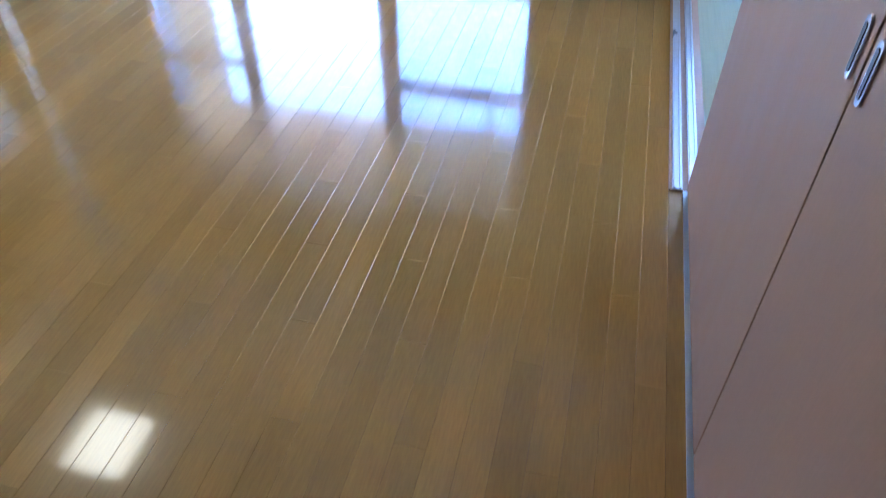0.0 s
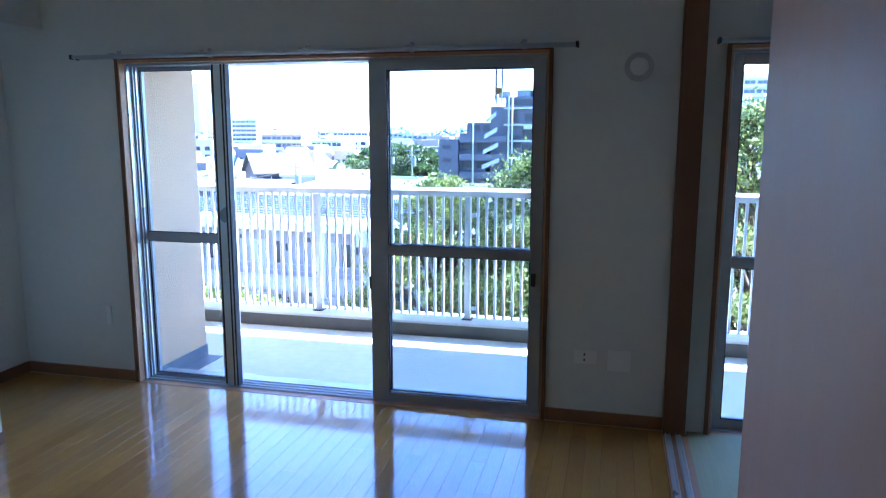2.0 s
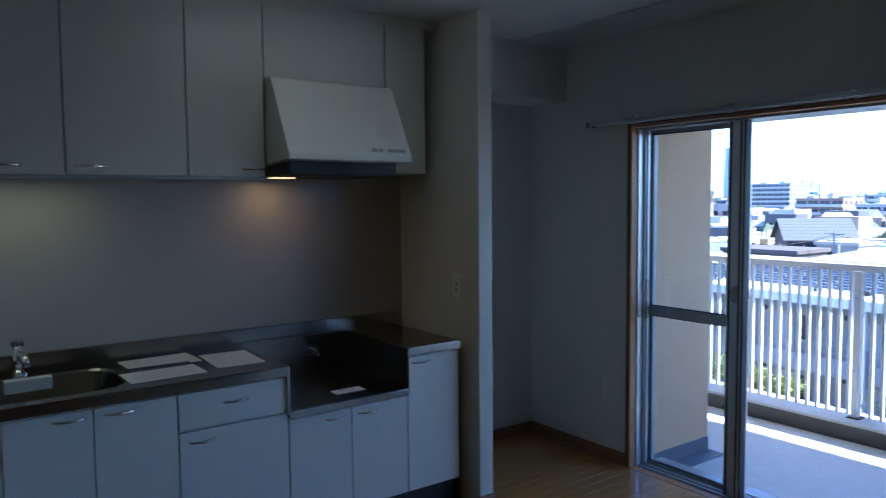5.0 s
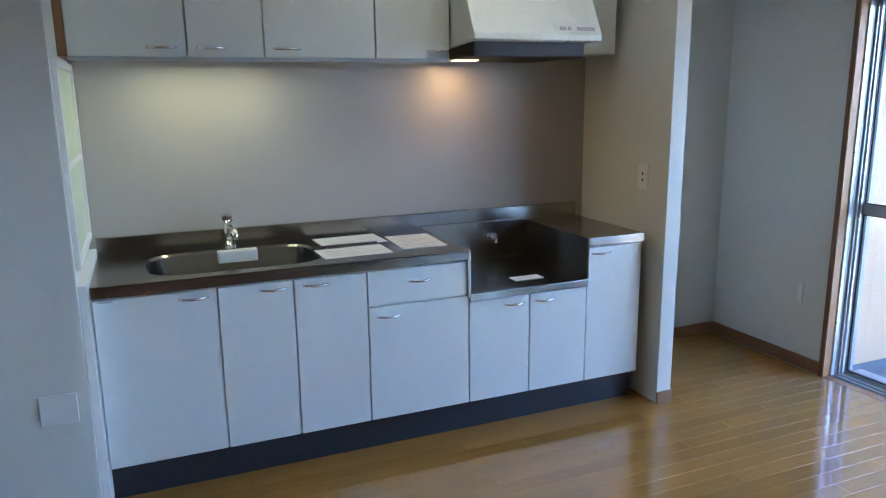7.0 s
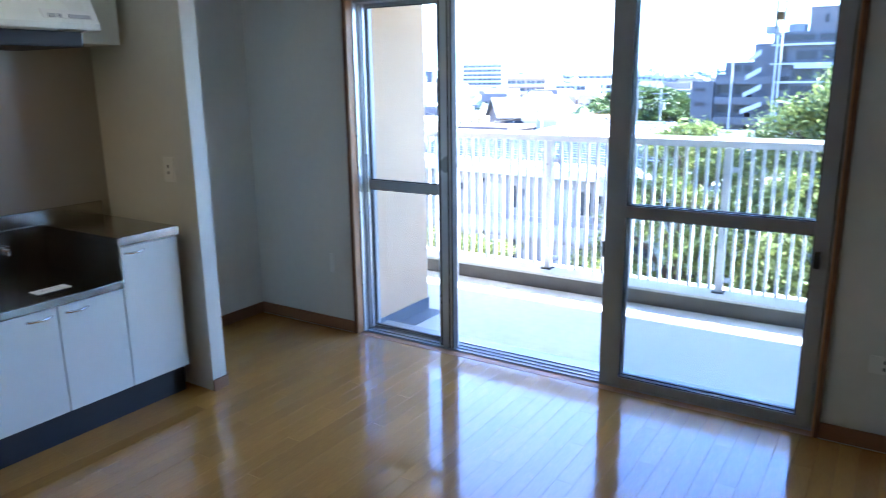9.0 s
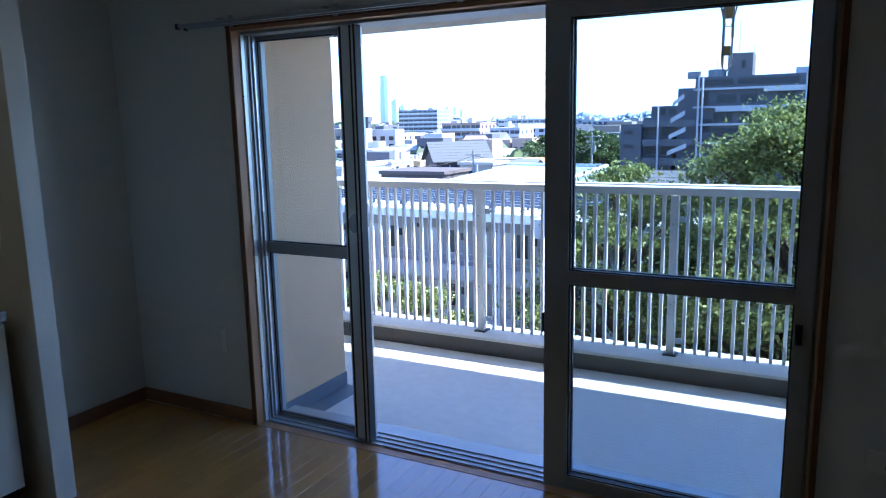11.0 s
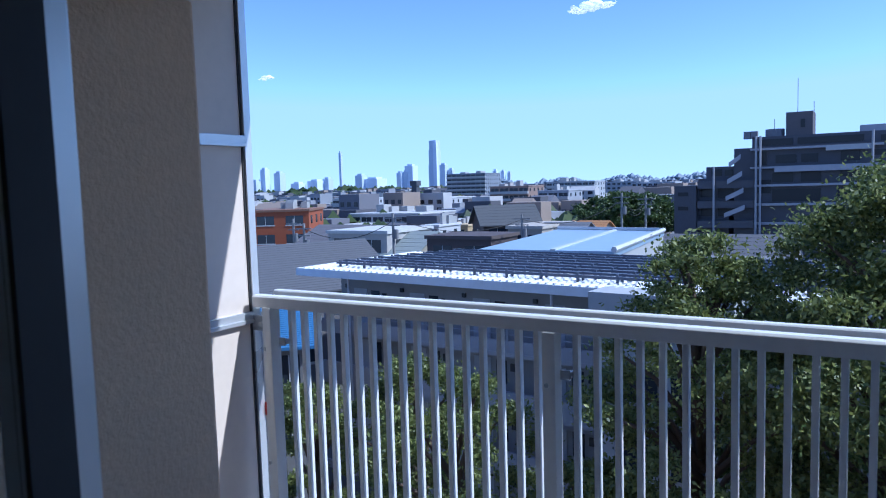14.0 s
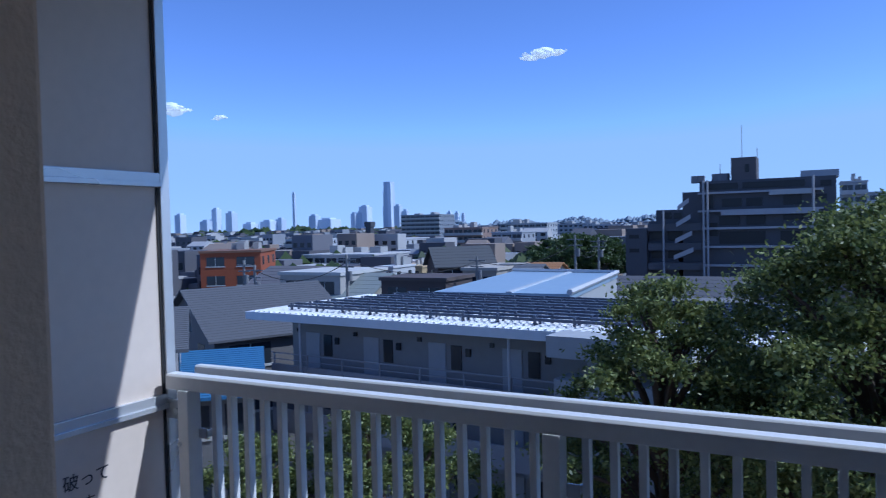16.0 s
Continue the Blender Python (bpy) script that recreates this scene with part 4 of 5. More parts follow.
for z in (-3.2, -1.7, -0.2):
    dseg(10.1, 6.0, z - 0.55, z, paint((0.13, 0.13, 0.145)), "balcony", 1.6, off=-0.1)
for z in (-0.6, -2.0, -3.4):
    dseg(6.0, -2.4, z - 0.1, z + 0.06, PALE, "ledge", 1.6, off=0.2)
for z in (0.75, 2.1):
    dseg(6.3, -2.2, z - 0.12, z + 0.02, PALE, "ledge", 1.6, off=0.2)
dseg(4.6, -1.9, 0.35, 0.75, PALE, "ledge", 2.0, off=-0.3)
dseg(1.3, -1.5, 1.75, 2.1, paint((0.6, 0.6, 0.6)), "awning", 1.5, off=-0.2)
op = Shape()
for az0, az1, z0, z1 in ((10.0, 9.0, -1.4, -0.7), (8.7, 7.0, -1.5, -0.6), (10.0, 9.0, -2.9, -2.3), (8.7, 7.0, -2.9, -2.3), (9.2, 8.4, 0.2, 0.7), (8.2, 7.6, 0.2, 0.65), (6.0, 3.5, 2.35, 2.8), (3.2, -1.0, 2.35, 2.8),
                         (5.9, 5.2, 0.9, 1.9), (4.6, 3.2, 1.0, 1.6), (2.9, 1.8, 1.0, 1.6), (0.4, -0.8, 1.0, 1.7), (-1.6, -2.4, 1.3, 1.7), (-2.0, -2.7, 2.3, 2.7), (11.6, 10.8, -1.3, -1.0), (11.6, 10.8, -2.4, -2.1), (0.4, -0.9, -0.1, 0.3),
                         (-1.6, -2.5, -0.1, 0.3), (5.8, 4.9, -1.2, -0.2), (3.1, 2.8, 3.6, 4.2), (4.8, 3.4, -0.4, 0.3), (2.9, 1.6, -0.4, 0.3), (4.8, 1.6, -1.8, -0.9), (0.6, -1.0, -1.8, -0.9), (-1.6, -2.5, -1.8, -1.0)):
    xa, ya = spot(az0, BR)
    xb, yb = spot(az1, BR)
    op.box(xa, xb, BR + (1.4 if z0 < 0.1 and az1 > 6.9 and az0 < 10.3 else (-0.05 if az0 > 10.3 else (1.4 if z0 > -0.1 and az1 > 7 else (3.9 if z0 > 3 else (1.9 if z0 > 2.2 else 0.9))))), BR + 6, height(z0, BR), height(z1, BR))
pieces(db, "window", op, paint((0.012, 0.013, 0.016), rough=0.4))
st = Shape()
for k in range(4):
    za = -2.6 + k * 1.25
    xa, _ = spot(6.3 + 0.1 * k, BR)
    xb, _ = spot(8.0 - 0.1 * k, BR)
    st.prism([(xb, height(za - 0.35, BR)), (xa - 0.5, height(za + 0.25, BR)), (xa - 0.5, height(za + 0.6, BR)), (xb, height(za, BR))], "y", BR - 1.2, BR - 0.9)
part(db, "stair_band", st, PALE)
pipes = Shape()
for az in (8.85, 5.85, 5.55, -1.55):
    xa, _ = spot(az, BR)
    pipes.tube([(xa, BR - 0.4, height(3.0 if az < 8 else 0.9, BR)), (xa, BR - 0.4, GZ)], 0.16, 6)
for az, e in ((3.4, 7.3), (2.3, 5.5), (5.0, 4.4)):
    xa, _ = spot(az, BR)
    pipes.tube([(xa, BR + 6, height(2.9, BR)), (xa, BR + 6, height(e, BR))], 0.05, 5)
part(db, "pipe", pipes, paint((0.5, 0.5, 0.52)))
tank = Shape().tube([(spot(4.9, BR)[0], BR + 5, height(3.0, BR)), (spot(4.9, BR)[0], BR + 5, height(3.6, BR))], 1.3, 12)
for az in (6.6, 6.1):
    tank.box(spot(az, BR)[0] - 0.6, spot(az, BR)[0] + 0.3, BR + 2, BR + 3, height(2.9, BR), height(3.45, BR))
part(db, "roof_tank", tank, paint((0.25, 0.25, 0.27)))

# houses and blocks of the middle distance
ROOF, SLATE, BLUE = (0.16, 0.165, 0.18), (0.2, 0.21, 0.23), (0.06, 0.2, 0.42)
house("grey_house", "low house with a wide dark grey roof", 40.9, 46, 11, -4.15, (0.2, 0.19, 0.19), (0.14, 0.145, 0.16), depth=10, rot=radians(64), rise=2.6)
house("tiled_house", "small house with grey tiled roof and white window", 49.0, 30, 5.5, -5.5, (0.5, 0.46, 0.42), ROOF, depth=5, rot=radians(46), rise=1.2)
house("blue_roof_house", "low house with a blue tiled roof", 43.6, 32, 5.6, -8.9, (0.25, 0.25, 0.25), BLUE, depth=6, rot=radians(43), rise=1.3)
house("pale_roof_house", "house with a pale green-grey roof", 32.2, 75, 5.0, -3.5, (0.5, 0.47, 0.4), (0.34, 0.38, 0.36), depth=10, rise=2.4)
house("brown_gable_house", "dark brown gabled house with a grey roof", 24.6, 88, 4.6, -1.6, (0.075, 0.055, 0.05), (0.11, 0.115, 0.12), depth=7, rise=2.2, rot=radians(40))
block("brown_annex", "dark brown flat-roofed annex", 27.2, 70, 6.0, -4.3, (0.11, 0.085, 0.08), depth=6, clutter=False, roof_color=(0.14, 0.11, 0.1))
block("cream_annex", "cream flat-roofed wing beside the gabled house", 21.6, 80, 3.0, -3.6, (0.5, 0.45, 0.38), depth=10, clutter=False)
block("orange_building", "orange-brown tiled low apartment block", 41.8, 118, 4.6, -1.6, (0.42, 0.11, 0.04), depth=12, roof_color=(0.3, 0.16, 0.1), rot=radians(30))
house("grey_villa", "two-storey house with a dark hipped roof", 37.3, 86, 5.5, -2.8, (0.46, 0.43, 0.4), (0.2, 0.19, 0.2), depth=10, rise=2.0)
block("white_roof_shed", "low building with a white roof", 34.6, 78, 6.0, -3.6, (0.55, 0.52, 0.48), depth=9, clutter=False, roof_color=(0.75, 0.74, 0.7))
house("orange_roof_house", "small house with an orange roof", 17.8, 92, 2.6, -3.0, (0.5, 0.46, 0.4), (0.5, 0.25, 0.1), depth=8, rise=1.6)
house("slate_house", "small house with a grey hipped roof", 19.6, 80, 3.4, -3.1, (0.42, 0.41, 0.4), SLATE, depth=8, rise=1.8)
house("slate_house", "low house with a broad dark roof", 8.0, 62, 11, -4.2, (0.3, 0.3, 0.3), (0.14, 0.14, 0.15), depth=12, rise=1.6)
block("white_office", "long white office block with window bands", 35.9, 330, 3.6, -0.75, (0.62, 0.65, 0.7), depth=20, kind="band")
block("white_office", "white terraced office block", 30.6, 300, 6.0, -0.9, (0.58, 0.6, 0.63), depth=25, kind="band")
block("white_office", "white shop building with flat roof", 32.8, 190, 7.0, -2.1, (0.56, 0.55, 0.54), depth=18, kind="band")
block("yellow_block", "low yellowish flat-roofed building", 27.9, 140, 3.0, -3.2, (0.6, 0.45, 0.24), depth=10)
block("white_block", "small white box building", 29.7, 130, 1.6, -3.2, (0.66, 0.66, 0.66), depth=8)
block("high_rise", "grey banded residential high-rise", 27.0, 520, 3.3, 0.98, (0.28, 0.31, 0.36), depth=34, kind="band", rot=radians(8))
block("brown_apartments", "brown terraced apartment house", 23.6, 300, 3.4, -0.15, (0.36, 0.25, 0.2), depth=16, kind="band")
block("grey_apartments", "pale grey apartment slab", 19.0, 420, 4.0, 0.1, (0.5, 0.52, 0.54), depth=18, kind="band")
block("grey_apartments", "pale grey apartment slab with many windows", 15.2, 520, 3.2, -0.02, (0.5, 0.52, 0.55), depth=20)
block("grey_apartments", "long pale grey apartment slab", 12.9, 500, 3.3, -0.15, (0.52, 0.54, 0.57), depth=20)
block("grey_apartments", "small grey apartment block", 20.2, 260, 2.6, -0.6, (0.44, 0.46, 0.5), depth=14, kind="band")
block("scaffold_block", "pale block behind the dark apartments", -4.0, 200, 1.6, 2.4, (0.45, 0.46, 0.48), depth=12, kind="band")
block("pale_block", "pale flat block behind trees", -7.0, 230, 4.5, 1.6, (0.5, 0.5, 0.52), depth=16, kind="band")
block("city_block", "tall pale apartment tower seen beside the trees", -12.5, 260, 7, 4.0, (0.5, 0.53, 0.58), depth=22, kind="band")

# skyline towers
landmark = thing("skyscraper", (*spot(30.1, 2900), GZ), "tall tapering skyscraper hazy in the distance", "skyscraper")
lx, ly = spot(30.1, 2900)
# Distance haze is put into the towers as pale blue colour.
FAR_HAZE = paint((0.72, 0.84, 1.02))
FAR_HAZE2 = paint((0.88, 1.0, 1.18))
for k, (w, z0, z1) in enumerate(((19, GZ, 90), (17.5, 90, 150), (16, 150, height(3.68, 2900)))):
    part(landmark, "shaft", Shape().box(lx - w, lx + w, ly - w, ly + w, z0, z1), FAR_HAZE)
part(landmark, "shaft_band", Shape().box(lx + 8, lx + 24, ly - 26, ly - 14, GZ, height(3.45, 2900)), FAR_HAZE2)
for az, wd, el, m in ((37.55, 0.25, 2.9, FAR_HAZE), (46.0, 0.7, 1.35, FAR_HAZE2), (43.4, 0.6, 1.75, FAR_HAZE2), (42.3, 0.75, 1.45, FAR_HAZE), (44.1, 0.9, 0.85, FAR_HAZE), (36.0, 0.8, 1.1, FAR_HAZE), (34.9, 1.6, 0.8, FAR_HAZE2), (32.9, 0.5, 1.2, FAR_HAZE), (32.0, 0.9, 1.75, FAR_HAZE2),
                      (32.4, 0.5, 1.3, FAR_HAZE), (29.4, 0.6, 1.75, FAR_HAZE), (28.8, 0.5, 1.35, FAR_HAZE), (25.3, 0.4, 1.15, FAR_HAZE2), (24.7, 0.35, 1.1, FAR_HAZE2), (24.2, 0.3, 0.95, FAR_HAZE), (39.5, 1.2, 0.75, FAR_HAZE2), (40.9, 1.0, 0.6, FAR_HAZE2), (38.6, 0.7, 0.9, FAR_HAZE)):
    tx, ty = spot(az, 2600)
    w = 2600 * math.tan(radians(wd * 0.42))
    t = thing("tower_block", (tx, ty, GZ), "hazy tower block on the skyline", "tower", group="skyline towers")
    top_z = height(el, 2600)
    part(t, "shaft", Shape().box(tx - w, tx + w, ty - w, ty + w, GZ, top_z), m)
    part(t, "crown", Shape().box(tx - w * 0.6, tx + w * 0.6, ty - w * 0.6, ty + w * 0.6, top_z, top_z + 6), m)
qx, qy = spot(31.7, 400)
chim = thing("chimney", (qx, qy, GZ), "dark chimney stack among the roofs", "chimney")
part(chim, "stack", Shape().box(qx - 1.6, qx + 1.6, qy - 1.6, qy + 1.6, GZ, height(0.3, 400)), paint((0.1, 0.11, 0.13)))
part(chim, "cap", Shape().box(qx - 2.2, qx + 2.2, qy - 2.2, qy + 2.2, height(0.15, 400), height(0.55, 400)), paint((0.1, 0.11, 0.13)))

# the countless roofs beyond
rnd = random.Random(7)
tones = [(0.62, 0.61, 0.6), (0.36, 0.38, 0.42), (0.22, 0.22, 0.25), (0.4, 0.32, 0.26), (0.13, 0.13, 0.15)]
fields = [Shape() for _ in tones]
slots = Shape()
for _ in range(5200):
    az, r = rnd.uniform(-30, 66), 110 * (22 ** rnd.random())
    if r < 150 and 5 < az < 48:
        continue
    x, y = spot(az, r)
    w, d = rnd.uniform(5, 11) * (1 + r / 1500), rnd.uniform(5, 10) * (1 + r / 1500)
    lift = max(0.0, (r - 800) / 1600) * 14
    zt = GZ + rnd.uniform(3.0, 6.5) + (rnd.random() ** 10) * 9 + lift * 0.85
    zt = min(zt, height(-0.02, r) + (2 if r > 600 else -1.5))
    s = fields[rnd.randrange(len(tones))]
    if rnd.random() < 0.45 and r < 900:
        s.prism([(y - d / 2, GZ), (y + d / 2, GZ), (y + d / 2, zt - 2), (y, zt), (y - d / 2, zt - 2)], "x", x - w / 2, x + w / 2)
    else:
        s.box(x - w / 2, x + w / 2, y - d / 2, y + d / 2, GZ, zt)
    if r < 1300:
        for f in range(2):
            for b in range(3):
                u = x - w / 2 + (b + 0.5) * w / 3
                slots.box(u - w * 0.09, u + w * 0.09, y - d / 2 - 0.06, y - d / 2 + 0.1, zt - 3.6 - f * 2.8 - 0.4, zt - 2.6 - f * 2.8 + 0.1)
for _ in range(420):
    az, r = rnd.uniform(28, 54), rnd.uniform(420, 1000)
    x, y = spot(az, r)
    w = rnd.uniform(3, 7)
    fields[rnd.randrange(len(tones))].box(x - w, x + w, y - 4, y + 4, GZ, GZ + rnd.uniform(4, 9) + (r - 400) * 0.013)
for s, col in zip(fields, tones):
    tagged(new("far_roofs", s.mesh("far_roofs", paint(col))), "countless small houses and blocks of the city", "houses", kind="stuff")
tagged(new("far_windows", slots.mesh("far_windows", DARKGLASS)), "dark windows of the far houses", "windows", kind="stuff")
# wooded ridge behind the roofs
hill, hill_far = Shape(), Shape()
hills = [(48, 1100, 0.15), (44, 1000, 0.12), (40.5, 1050, 0.22), (37, 1100, 0.2), (34, 1000, 0.1), (29.5, 1150, 0.05), (25, 2400, 0.4), (20, 2600, 0.45), (15, 2500, 0.5), (10, 2500, 0.55), (6, 2400, 0.5), (0, 2400, 0.5), (-8, 2400, 0.5), (-16, 2400, 0.5), (52, 1100, 0.3), (58, 1100, 0.3)]


def canopy(shape, x, y, z, sx, sz, k, rng):
    for _ in range(k):
        a, b = rng.uniform(0, 6.28), rng.random() ** 0.5
        px, py, pz = x + sx * b * math.cos(a), y + sx * 0.4 * b * math.sin(a), z + sz * (1 - b * b) * rng.uniform(0.4, 1.0)
        r = sz * rng.uniform(0.15, 0.35)
        n = len(shape.v)
        shape.v += [(px + r * rng.uniform(0.8, 1.6) * dx, py + r * dy, pz + r * rng.uniform(0.6, 1.1) * dz) for dx, dy, dz in ((1, 0, 0), (0, 1, 0), (-1, 0, 0), (0, -1, 0), (0, 0, 1), (0, 0, -1))]
        shape.f += [(n + i, n + (i + 1) % 4, n + 4) for i in range(4)] + [(n + (i + 1) % 4, n + i, n + 5) for i in range(4)]


for _ in range(700):
    az, r = rnd.uniform(-25, 60), 150 * 8 ** rnd.random()
    x, y = spot(az, r)
    canopy(hill, x, y, GZ, rnd.uniform(5, 16) * (1 + r / 700), rnd.uniform(5.5, 8.5), 22, rnd)
for _ in range(260):  # wooded slope below the skyline, dotted with houses
    az, r = rnd.uniform(28, 54), rnd.uniform(430, 1000)
    x, y = spot(az, r)
    canopy(hill, x, y, GZ, r * 0.02, 6 + (r - 400) * 0.014, 34, rnd)
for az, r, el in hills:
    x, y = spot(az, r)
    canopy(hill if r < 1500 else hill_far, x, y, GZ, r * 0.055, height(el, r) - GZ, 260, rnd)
tagged(new("wooded_ridge", hill.mesh("wooded_ridge", M["leaf2"])), "hazy wooded ridge between the houses", "woods", kind="stuff")

# Blue-grey instead of leaf green: the haze over the far hills is in their colour.
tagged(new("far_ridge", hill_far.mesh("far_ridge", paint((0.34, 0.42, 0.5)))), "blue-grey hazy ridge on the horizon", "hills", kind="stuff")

# power poles
for az, r, el in ((33.6, 60, -2.0), (15.4, 75, -0.9), (13.6, 80, -1.1), (23.2, 70, -2.4), (40.7, 62, -2.6), (41.5, 70, -2.2)):
    x, y = spot(az, r)
    p = thing("power_pole", (x, y, GZ), "grey concrete power pole with crossarms", "utility pole", group="power poles")
    zt = height(el, r)
    part(p, "pole", Shape().tube([(x, y, GZ), (x, y, zt)], 0.17, 8, 0.11), paint((0.36, 0.35, 0.33)))
    part(p, "crossarm", Shape().box(x - 0.9, x + 0.9, y - 0.05, y + 0.05, zt - 0.5, zt - 0.4).box(x - 0.7, x + 0.7, y - 0.05, y + 0.05, zt - 1.1, zt - 1.0).tube([(x + 0.3, y, zt - 2.2), (x + 0.3, y, zt - 1.4)], 0.2, 8), paint((0.3, 0.3, 0.3)))
wires = Shape()
for (a0, r0, e0), (a1, r1, e1) in (((15.4, 75, -1.3), (13.6, 80, -1.5)), ((15.4, 75, -1.7), (13.6, 80, -1.9)), ((23.2, 70, -2.8), (15.4, 75, -1.5)), ((33.6, 60, -2.4), (23.2, 70, -2.8)), ((40.7, 62, -3.0), (33.6, 60, -2.6))):
    p, q = Vector((*spot(a0, r0), height(e0, r0))), Vector((*spot(a1, r1), height(e1, r1)))
    wires.tube([p.lerp(q, k / 10) - Vector((0, 0, 1.2 * 4 * (k / 10) * (1 - k / 10))) for k in range(11)], 0.03, 4)
tagged(new("power_lines", wires.mesh("power_lines", paint((0.04, 0.04, 0.04)))), "thin sagging black power lines between poles", "cables")


# ---- trees ----
def tree(name, label, x, y, z_top, spread, leaves, leaf, clumps, seed, m="leaf", low=0.35):
    rng = np.random.default_rng(seed)
    t = thing(name, (x, y, GZ), label, "tree", group="trees")
    hgt = z_top - GZ
    wood = Shape()
    wood.tube([(x, y, GZ), (x + 0.1, y, GZ + hgt * 0.3), (x - 0.1, y + 0.1, GZ + hgt * 0.6), (x + 0.15, y, GZ + hgt * 0.92)], 0.045 * spread + 0.08, 8, 0.03)
    cen = []
    for _ in range(clumps):
        a, u = rng.uniform(0, 2 * np.pi), rng.uniform(low, 1.0)
        prof = np.sin(np.pi * (0.12 + 0.86 * (u - low) / (1 - low))) ** 0.7
        rr = spread * prof * rng.uniform(0.45, 1.08)
        cen.append((x + rr * np.cos(a), y + rr * np.sin(a), GZ + hgt * u))
    for cx_, cy_, cz in cen[::3]:
        k = max(GZ + hgt * 0.2, cz - spread * 0.7)
        s = Vector((x, y, k))
        e = Vector((cx_, cy_, cz))
        wood.tube([s, s.lerp(e, 0.5) + Vector((0, 0, 0.12 * spread)), e], 0.07 * spread ** 0.5, 5, 0.012)
    part(t, "trunk", wood, M["bark"], smooth=True)
    per = leaves // clumps
    c = np.repeat(np.array(cen), per, axis=0)
    p = c + rng.normal(0, 1, c.shape) * np.array([0.085, 0.085, 0.05]) * spread * rng.uniform(0.5, 1.1, (len(c), 1))
    d = rng.normal(0, 1, c.shape)
    d /= np.linalg.norm(d, axis=1, keepdims=True)
    s = np.cross(d, rng.normal(0, 1, c.shape))
    s /= np.linalg.norm(s, axis=1, keepdims=True)
    size = leaf * rng.uniform(0.6, 1.3, (len(c), 1))
    v = np.stack([p - d * size, p + s * size * 0.5, p + d * size, p - s * size * 0.5], 1).reshape(-1, 3) - np.array([x, y, GZ])
    me = bpy.data.meshes.new("foliage")
    n = len(c)
    me.vertices.add(4 * n)
    me.loops.add(4 * n)
    me.polygons.add(n)
    me.vertices.foreach_set("co", v.ravel())
    me.loops.foreach_set("vertex_index", np.arange(4 * n, dtype=np.int32))
    me.polygons.foreach_set("loop_start", np.arange(0, 4 * n, 4, dtype=np.int32))
    me.update()
    me.materials.append(M[m])
    ob = new("foliage", me)
    ob.parent = t
    tagged(ob, kind="stuff")
    return t


tree("tree", "large leafy green tree in front of the balcony", 2.27, 18.10, 1.7, 4.5, 130000, 0.07, 330, 3, low=0.3)
tree("tree", "large leafy green tree beside the lane", 6.74, 16.26, 2.2, 4.2, 85000, 0.07, 250, 4, low=0.3)
tree("tree", "leafy green tree beside the lane", -2.20, 16.94, 0.15, 2.9, 56000, 0.065, 190, 5, low=0.35)
tree("tree", "leafy tree below the balcony", -8.04, 15.24, -3.4, 2.8, 48000, 0.065, 80, 6)
tree("tree", "leafy tree below the balcony", -11.15, 18.13, -3.9, 2.6, 40000, 0.065, 70, 8)
tree("tree", "leafy tree below the balcony", -4.78, 16.35, -5.4, 2.4, 36000, 0.065, 60, 9)
tree("tree", "leafy tree below the balcony", -14.10, 16.53, -4.6, 2.5, 32000, 0.065, 60, 10)
tree("tree", "leafy green tree beside the lane", 10.40, 17.39, 1.2, 4.2, 26000, 0.12, 100, 11, low=0.3)
tree("tree", "dark leafy tree among the houses", *spot(15.6, 150), -1.0, 8, 12000, 0.35, 90, 12, m="leaf2")
tree("tree", "dark leafy tree among the houses", *spot(13.4, 155), -1.6, 8, 12000, 0.35, 90, 13, m="leaf2")
tree("tree", "dark leafy tree among the houses", *spot(17.2, 160), -2.0, 6, 9000, 0.35, 70, 14, m="leaf2")


# ---- clouds ----
def cloud(az, el, r, w, seed):
    rng = random.Random(seed)
    x, y = spot(az, r)
    z = height(el, r)
    bm = bmesh.new()
    for _ in range(26):
        u = rng.uniform(-1, 1)
        k = w * rng.uniform(0.1, 0.26) * (1.1 - abs(u))
        bmesh.ops.create_icosphere(bm, subdivisions=3, radius=k, matrix=Matrix.Translation((u * w, rng.uniform(-0.3, 0.3) * w, rng.uniform(-0.02, 0.22) * w * (1 - abs(u)))) @ Matrix.Diagonal((1.5, 1, 0.7, 1)))
    for v in bm.verts:
        v.co += Vector(noise.noise_vector(v.co / (w * 0.12))) * w * 0.05
    me = bpy.data.meshes.new("cloud")
    bm.to_mesh(me)
    bm.free()
    me.polygons.foreach_set("use_smooth", [True] * len(me.polygons))
    me.materials.append(CLOUD)
    ob = tagged(new("cloud", me), "small white fair-weather cloud", "cloud", group="clouds")
    ob.location = (x, y, z)


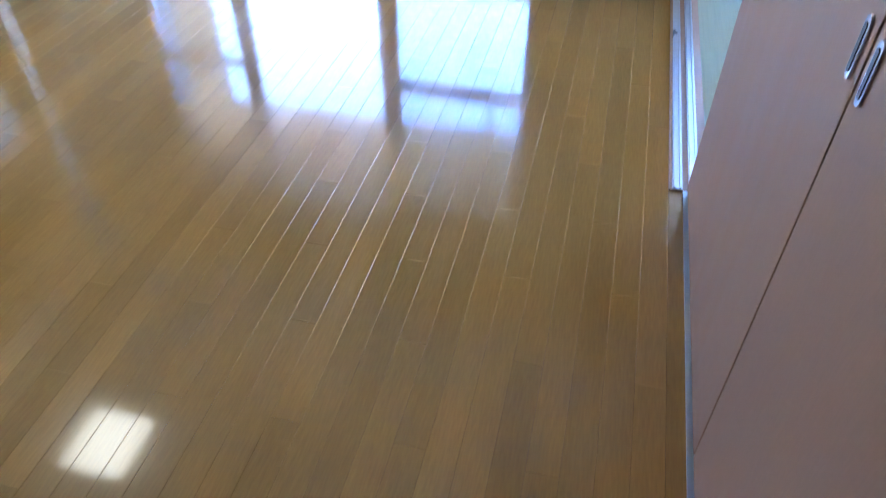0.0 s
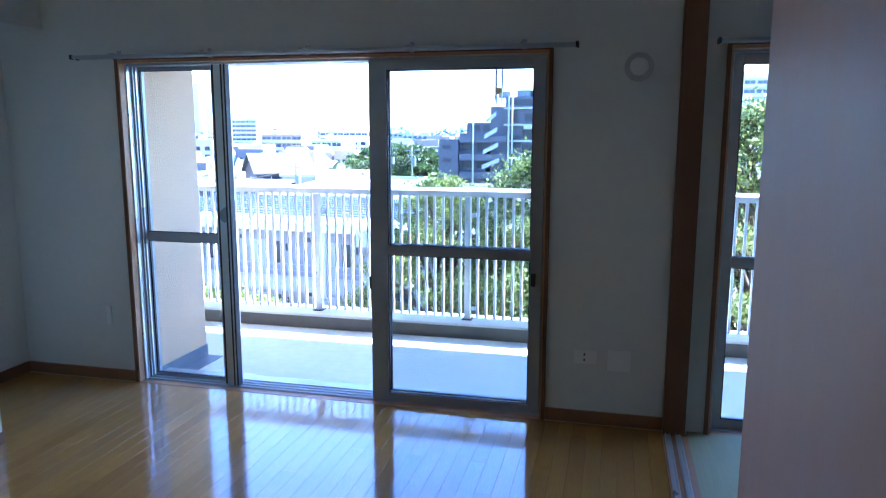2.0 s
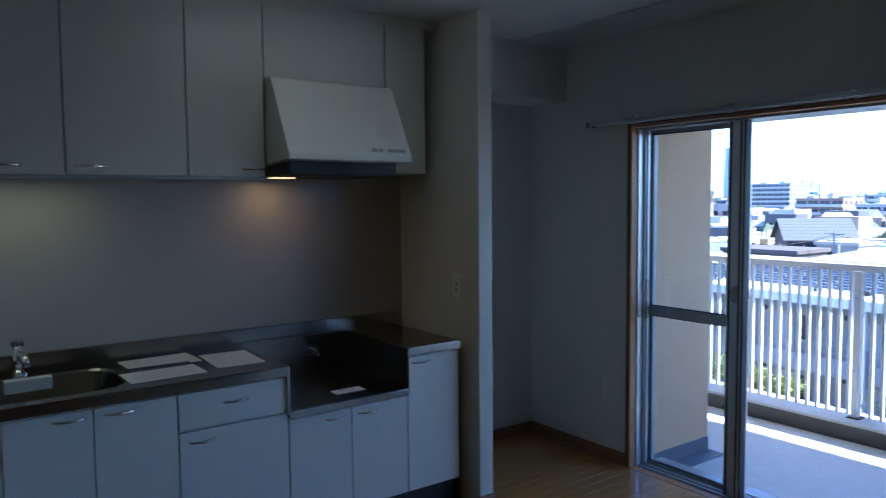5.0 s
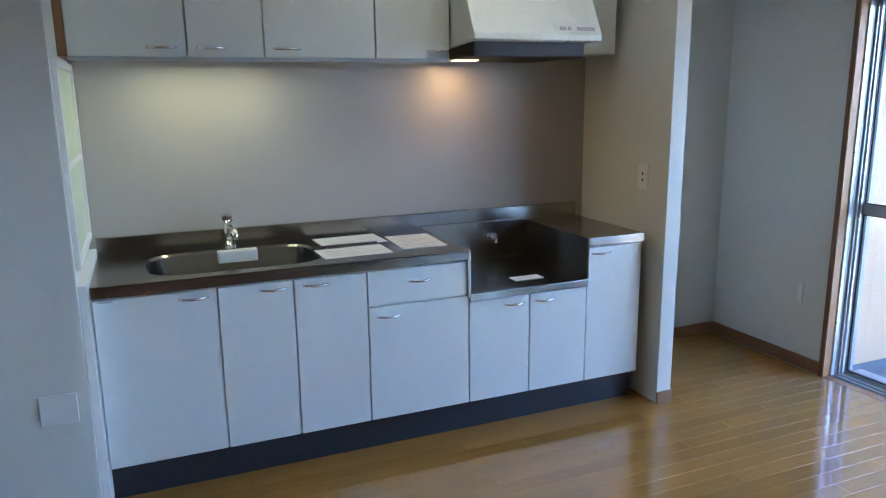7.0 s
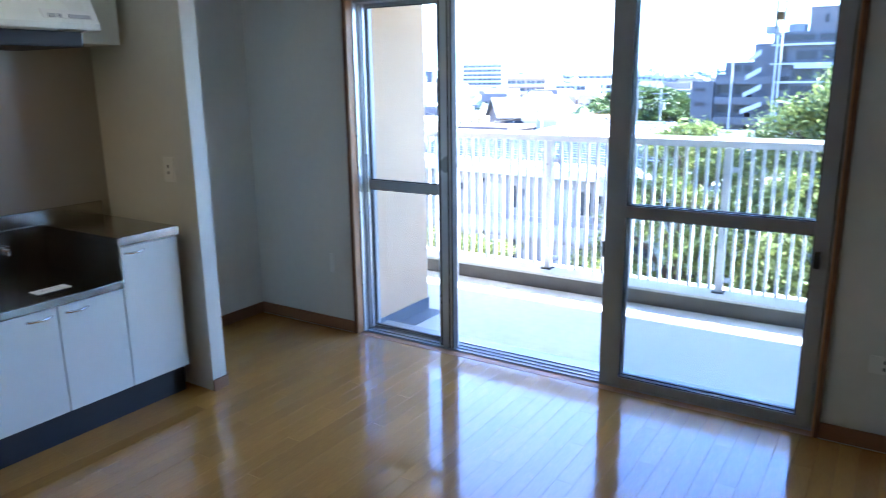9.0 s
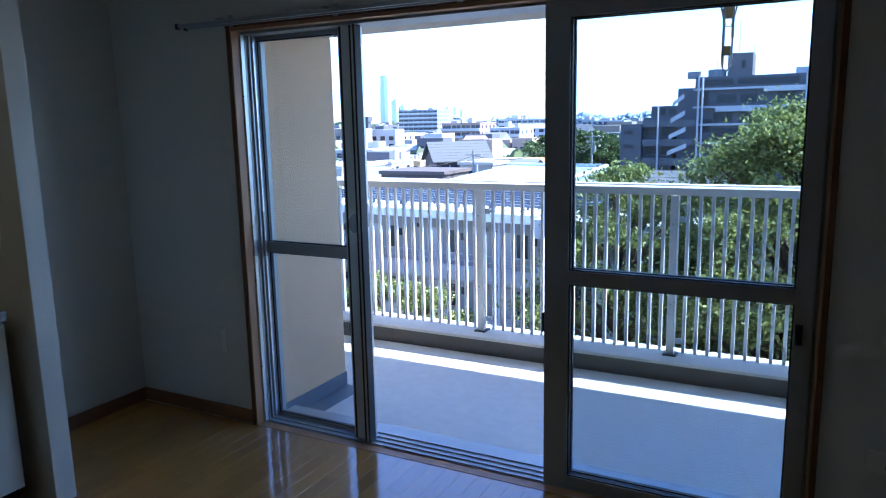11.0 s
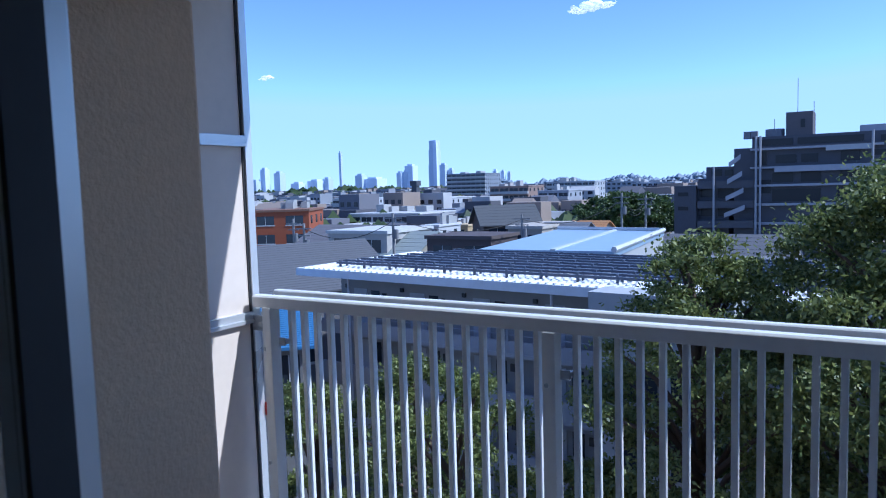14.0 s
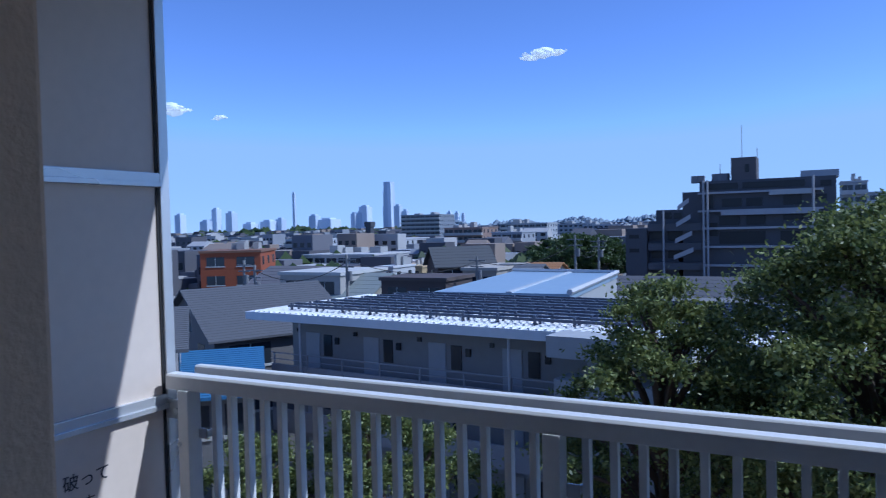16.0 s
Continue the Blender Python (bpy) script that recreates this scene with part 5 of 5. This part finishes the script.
CLOUD = bpy.data.materials.new("cloud")
CLOUD.use_nodes = True
_n = CLOUD.node_tree
_p = _n.nodes["Principled BSDF"]
_p.inputs["Base Color"].default_value = (0.85, 0.86, 0.88, 1)
_p.inputs["Roughness"].default_value = 1.0
_t = _n.nodes.new("ShaderNodeBsdfTransparent")
_x = _n.nodes.new("ShaderNodeMixShader")
_x.inputs[0].default_value = 0.45
# Weak emission stands in for the sunlight that whitens the clouds.
_p.inputs["Emission Color"].default_value = (0.9, 0.95, 1.0, 1)
_p.inputs["Emission Strength"].default_value = 0.25
_n.links.new(_p.outputs[0], _x.inputs[1])
_n.links.new(_t.outputs[0], _x.inputs[2])
_n.links.new(_x.outputs[0], _n.nodes["Material Output"].inputs[0])
cloud(17.65, 13.1, 3000, 110, 1)
cloud(46.3, 9.0, 3000, 95, 2)
cloud(42.95, 8.6, 3000, 42, 3)

# ---- floor planks ----
floor = thing("floor", (1.2, -2.7, 0), "glossy honey-coloured wooden plank floor", "floor", kind="structure")
PW, PL = 0.0757, 1.2
plank_mesh = {}


def plank(length):
    key = round(length, 2)
    if key not in plank_mesh:
        h, b, e = PW / 2 - 0.0002, 0.0006, length / 2 - 0.0001
        s = Shape()
        s.v = [(-h, -e, -0.02), (h, -e, -0.02), (h, e, -0.02), (-h, e, -0.02), (-h, -e, -b), (h, -e, -b), (h, e, -b), (-h, e, -b),
               (-h + b, -e + b, 0), (h - b, -e + b, 0), (h - b, e - b, 0), (-h + b, e - b, 0)]
        s.f = [(8, 9, 10, 11), (4, 5, 9, 8), (5, 6, 10, 9), (6, 7, 11, 10), (7, 4, 8, 11), (0, 1, 5, 4), (1, 2, 6, 5), (2, 3, 7, 6), (3, 0, 4, 7)]
        plank_mesh[key] = s.mesh("plank", M["oak"])
    return plank_mesh[key]


cols = int((3.16 - XL) / PW) + 1
for i in range(cols):
    x = 3.16 - PW * (i + 0.5)
    y = 0.0 - 0.3 * ((i * 7) % 4) - 0.3
    top_y = -0.018
    lo = y
    hi = top_y
    while hi > YB + 0.02:
        lo = max(lo, YB)
        ob = new("plank", plank(hi - lo))
        ob.location = (x - 1.2, (hi + lo) / 2 + 2.7, 0)
        ob.parent = floor
        hi, lo = lo, lo - PL
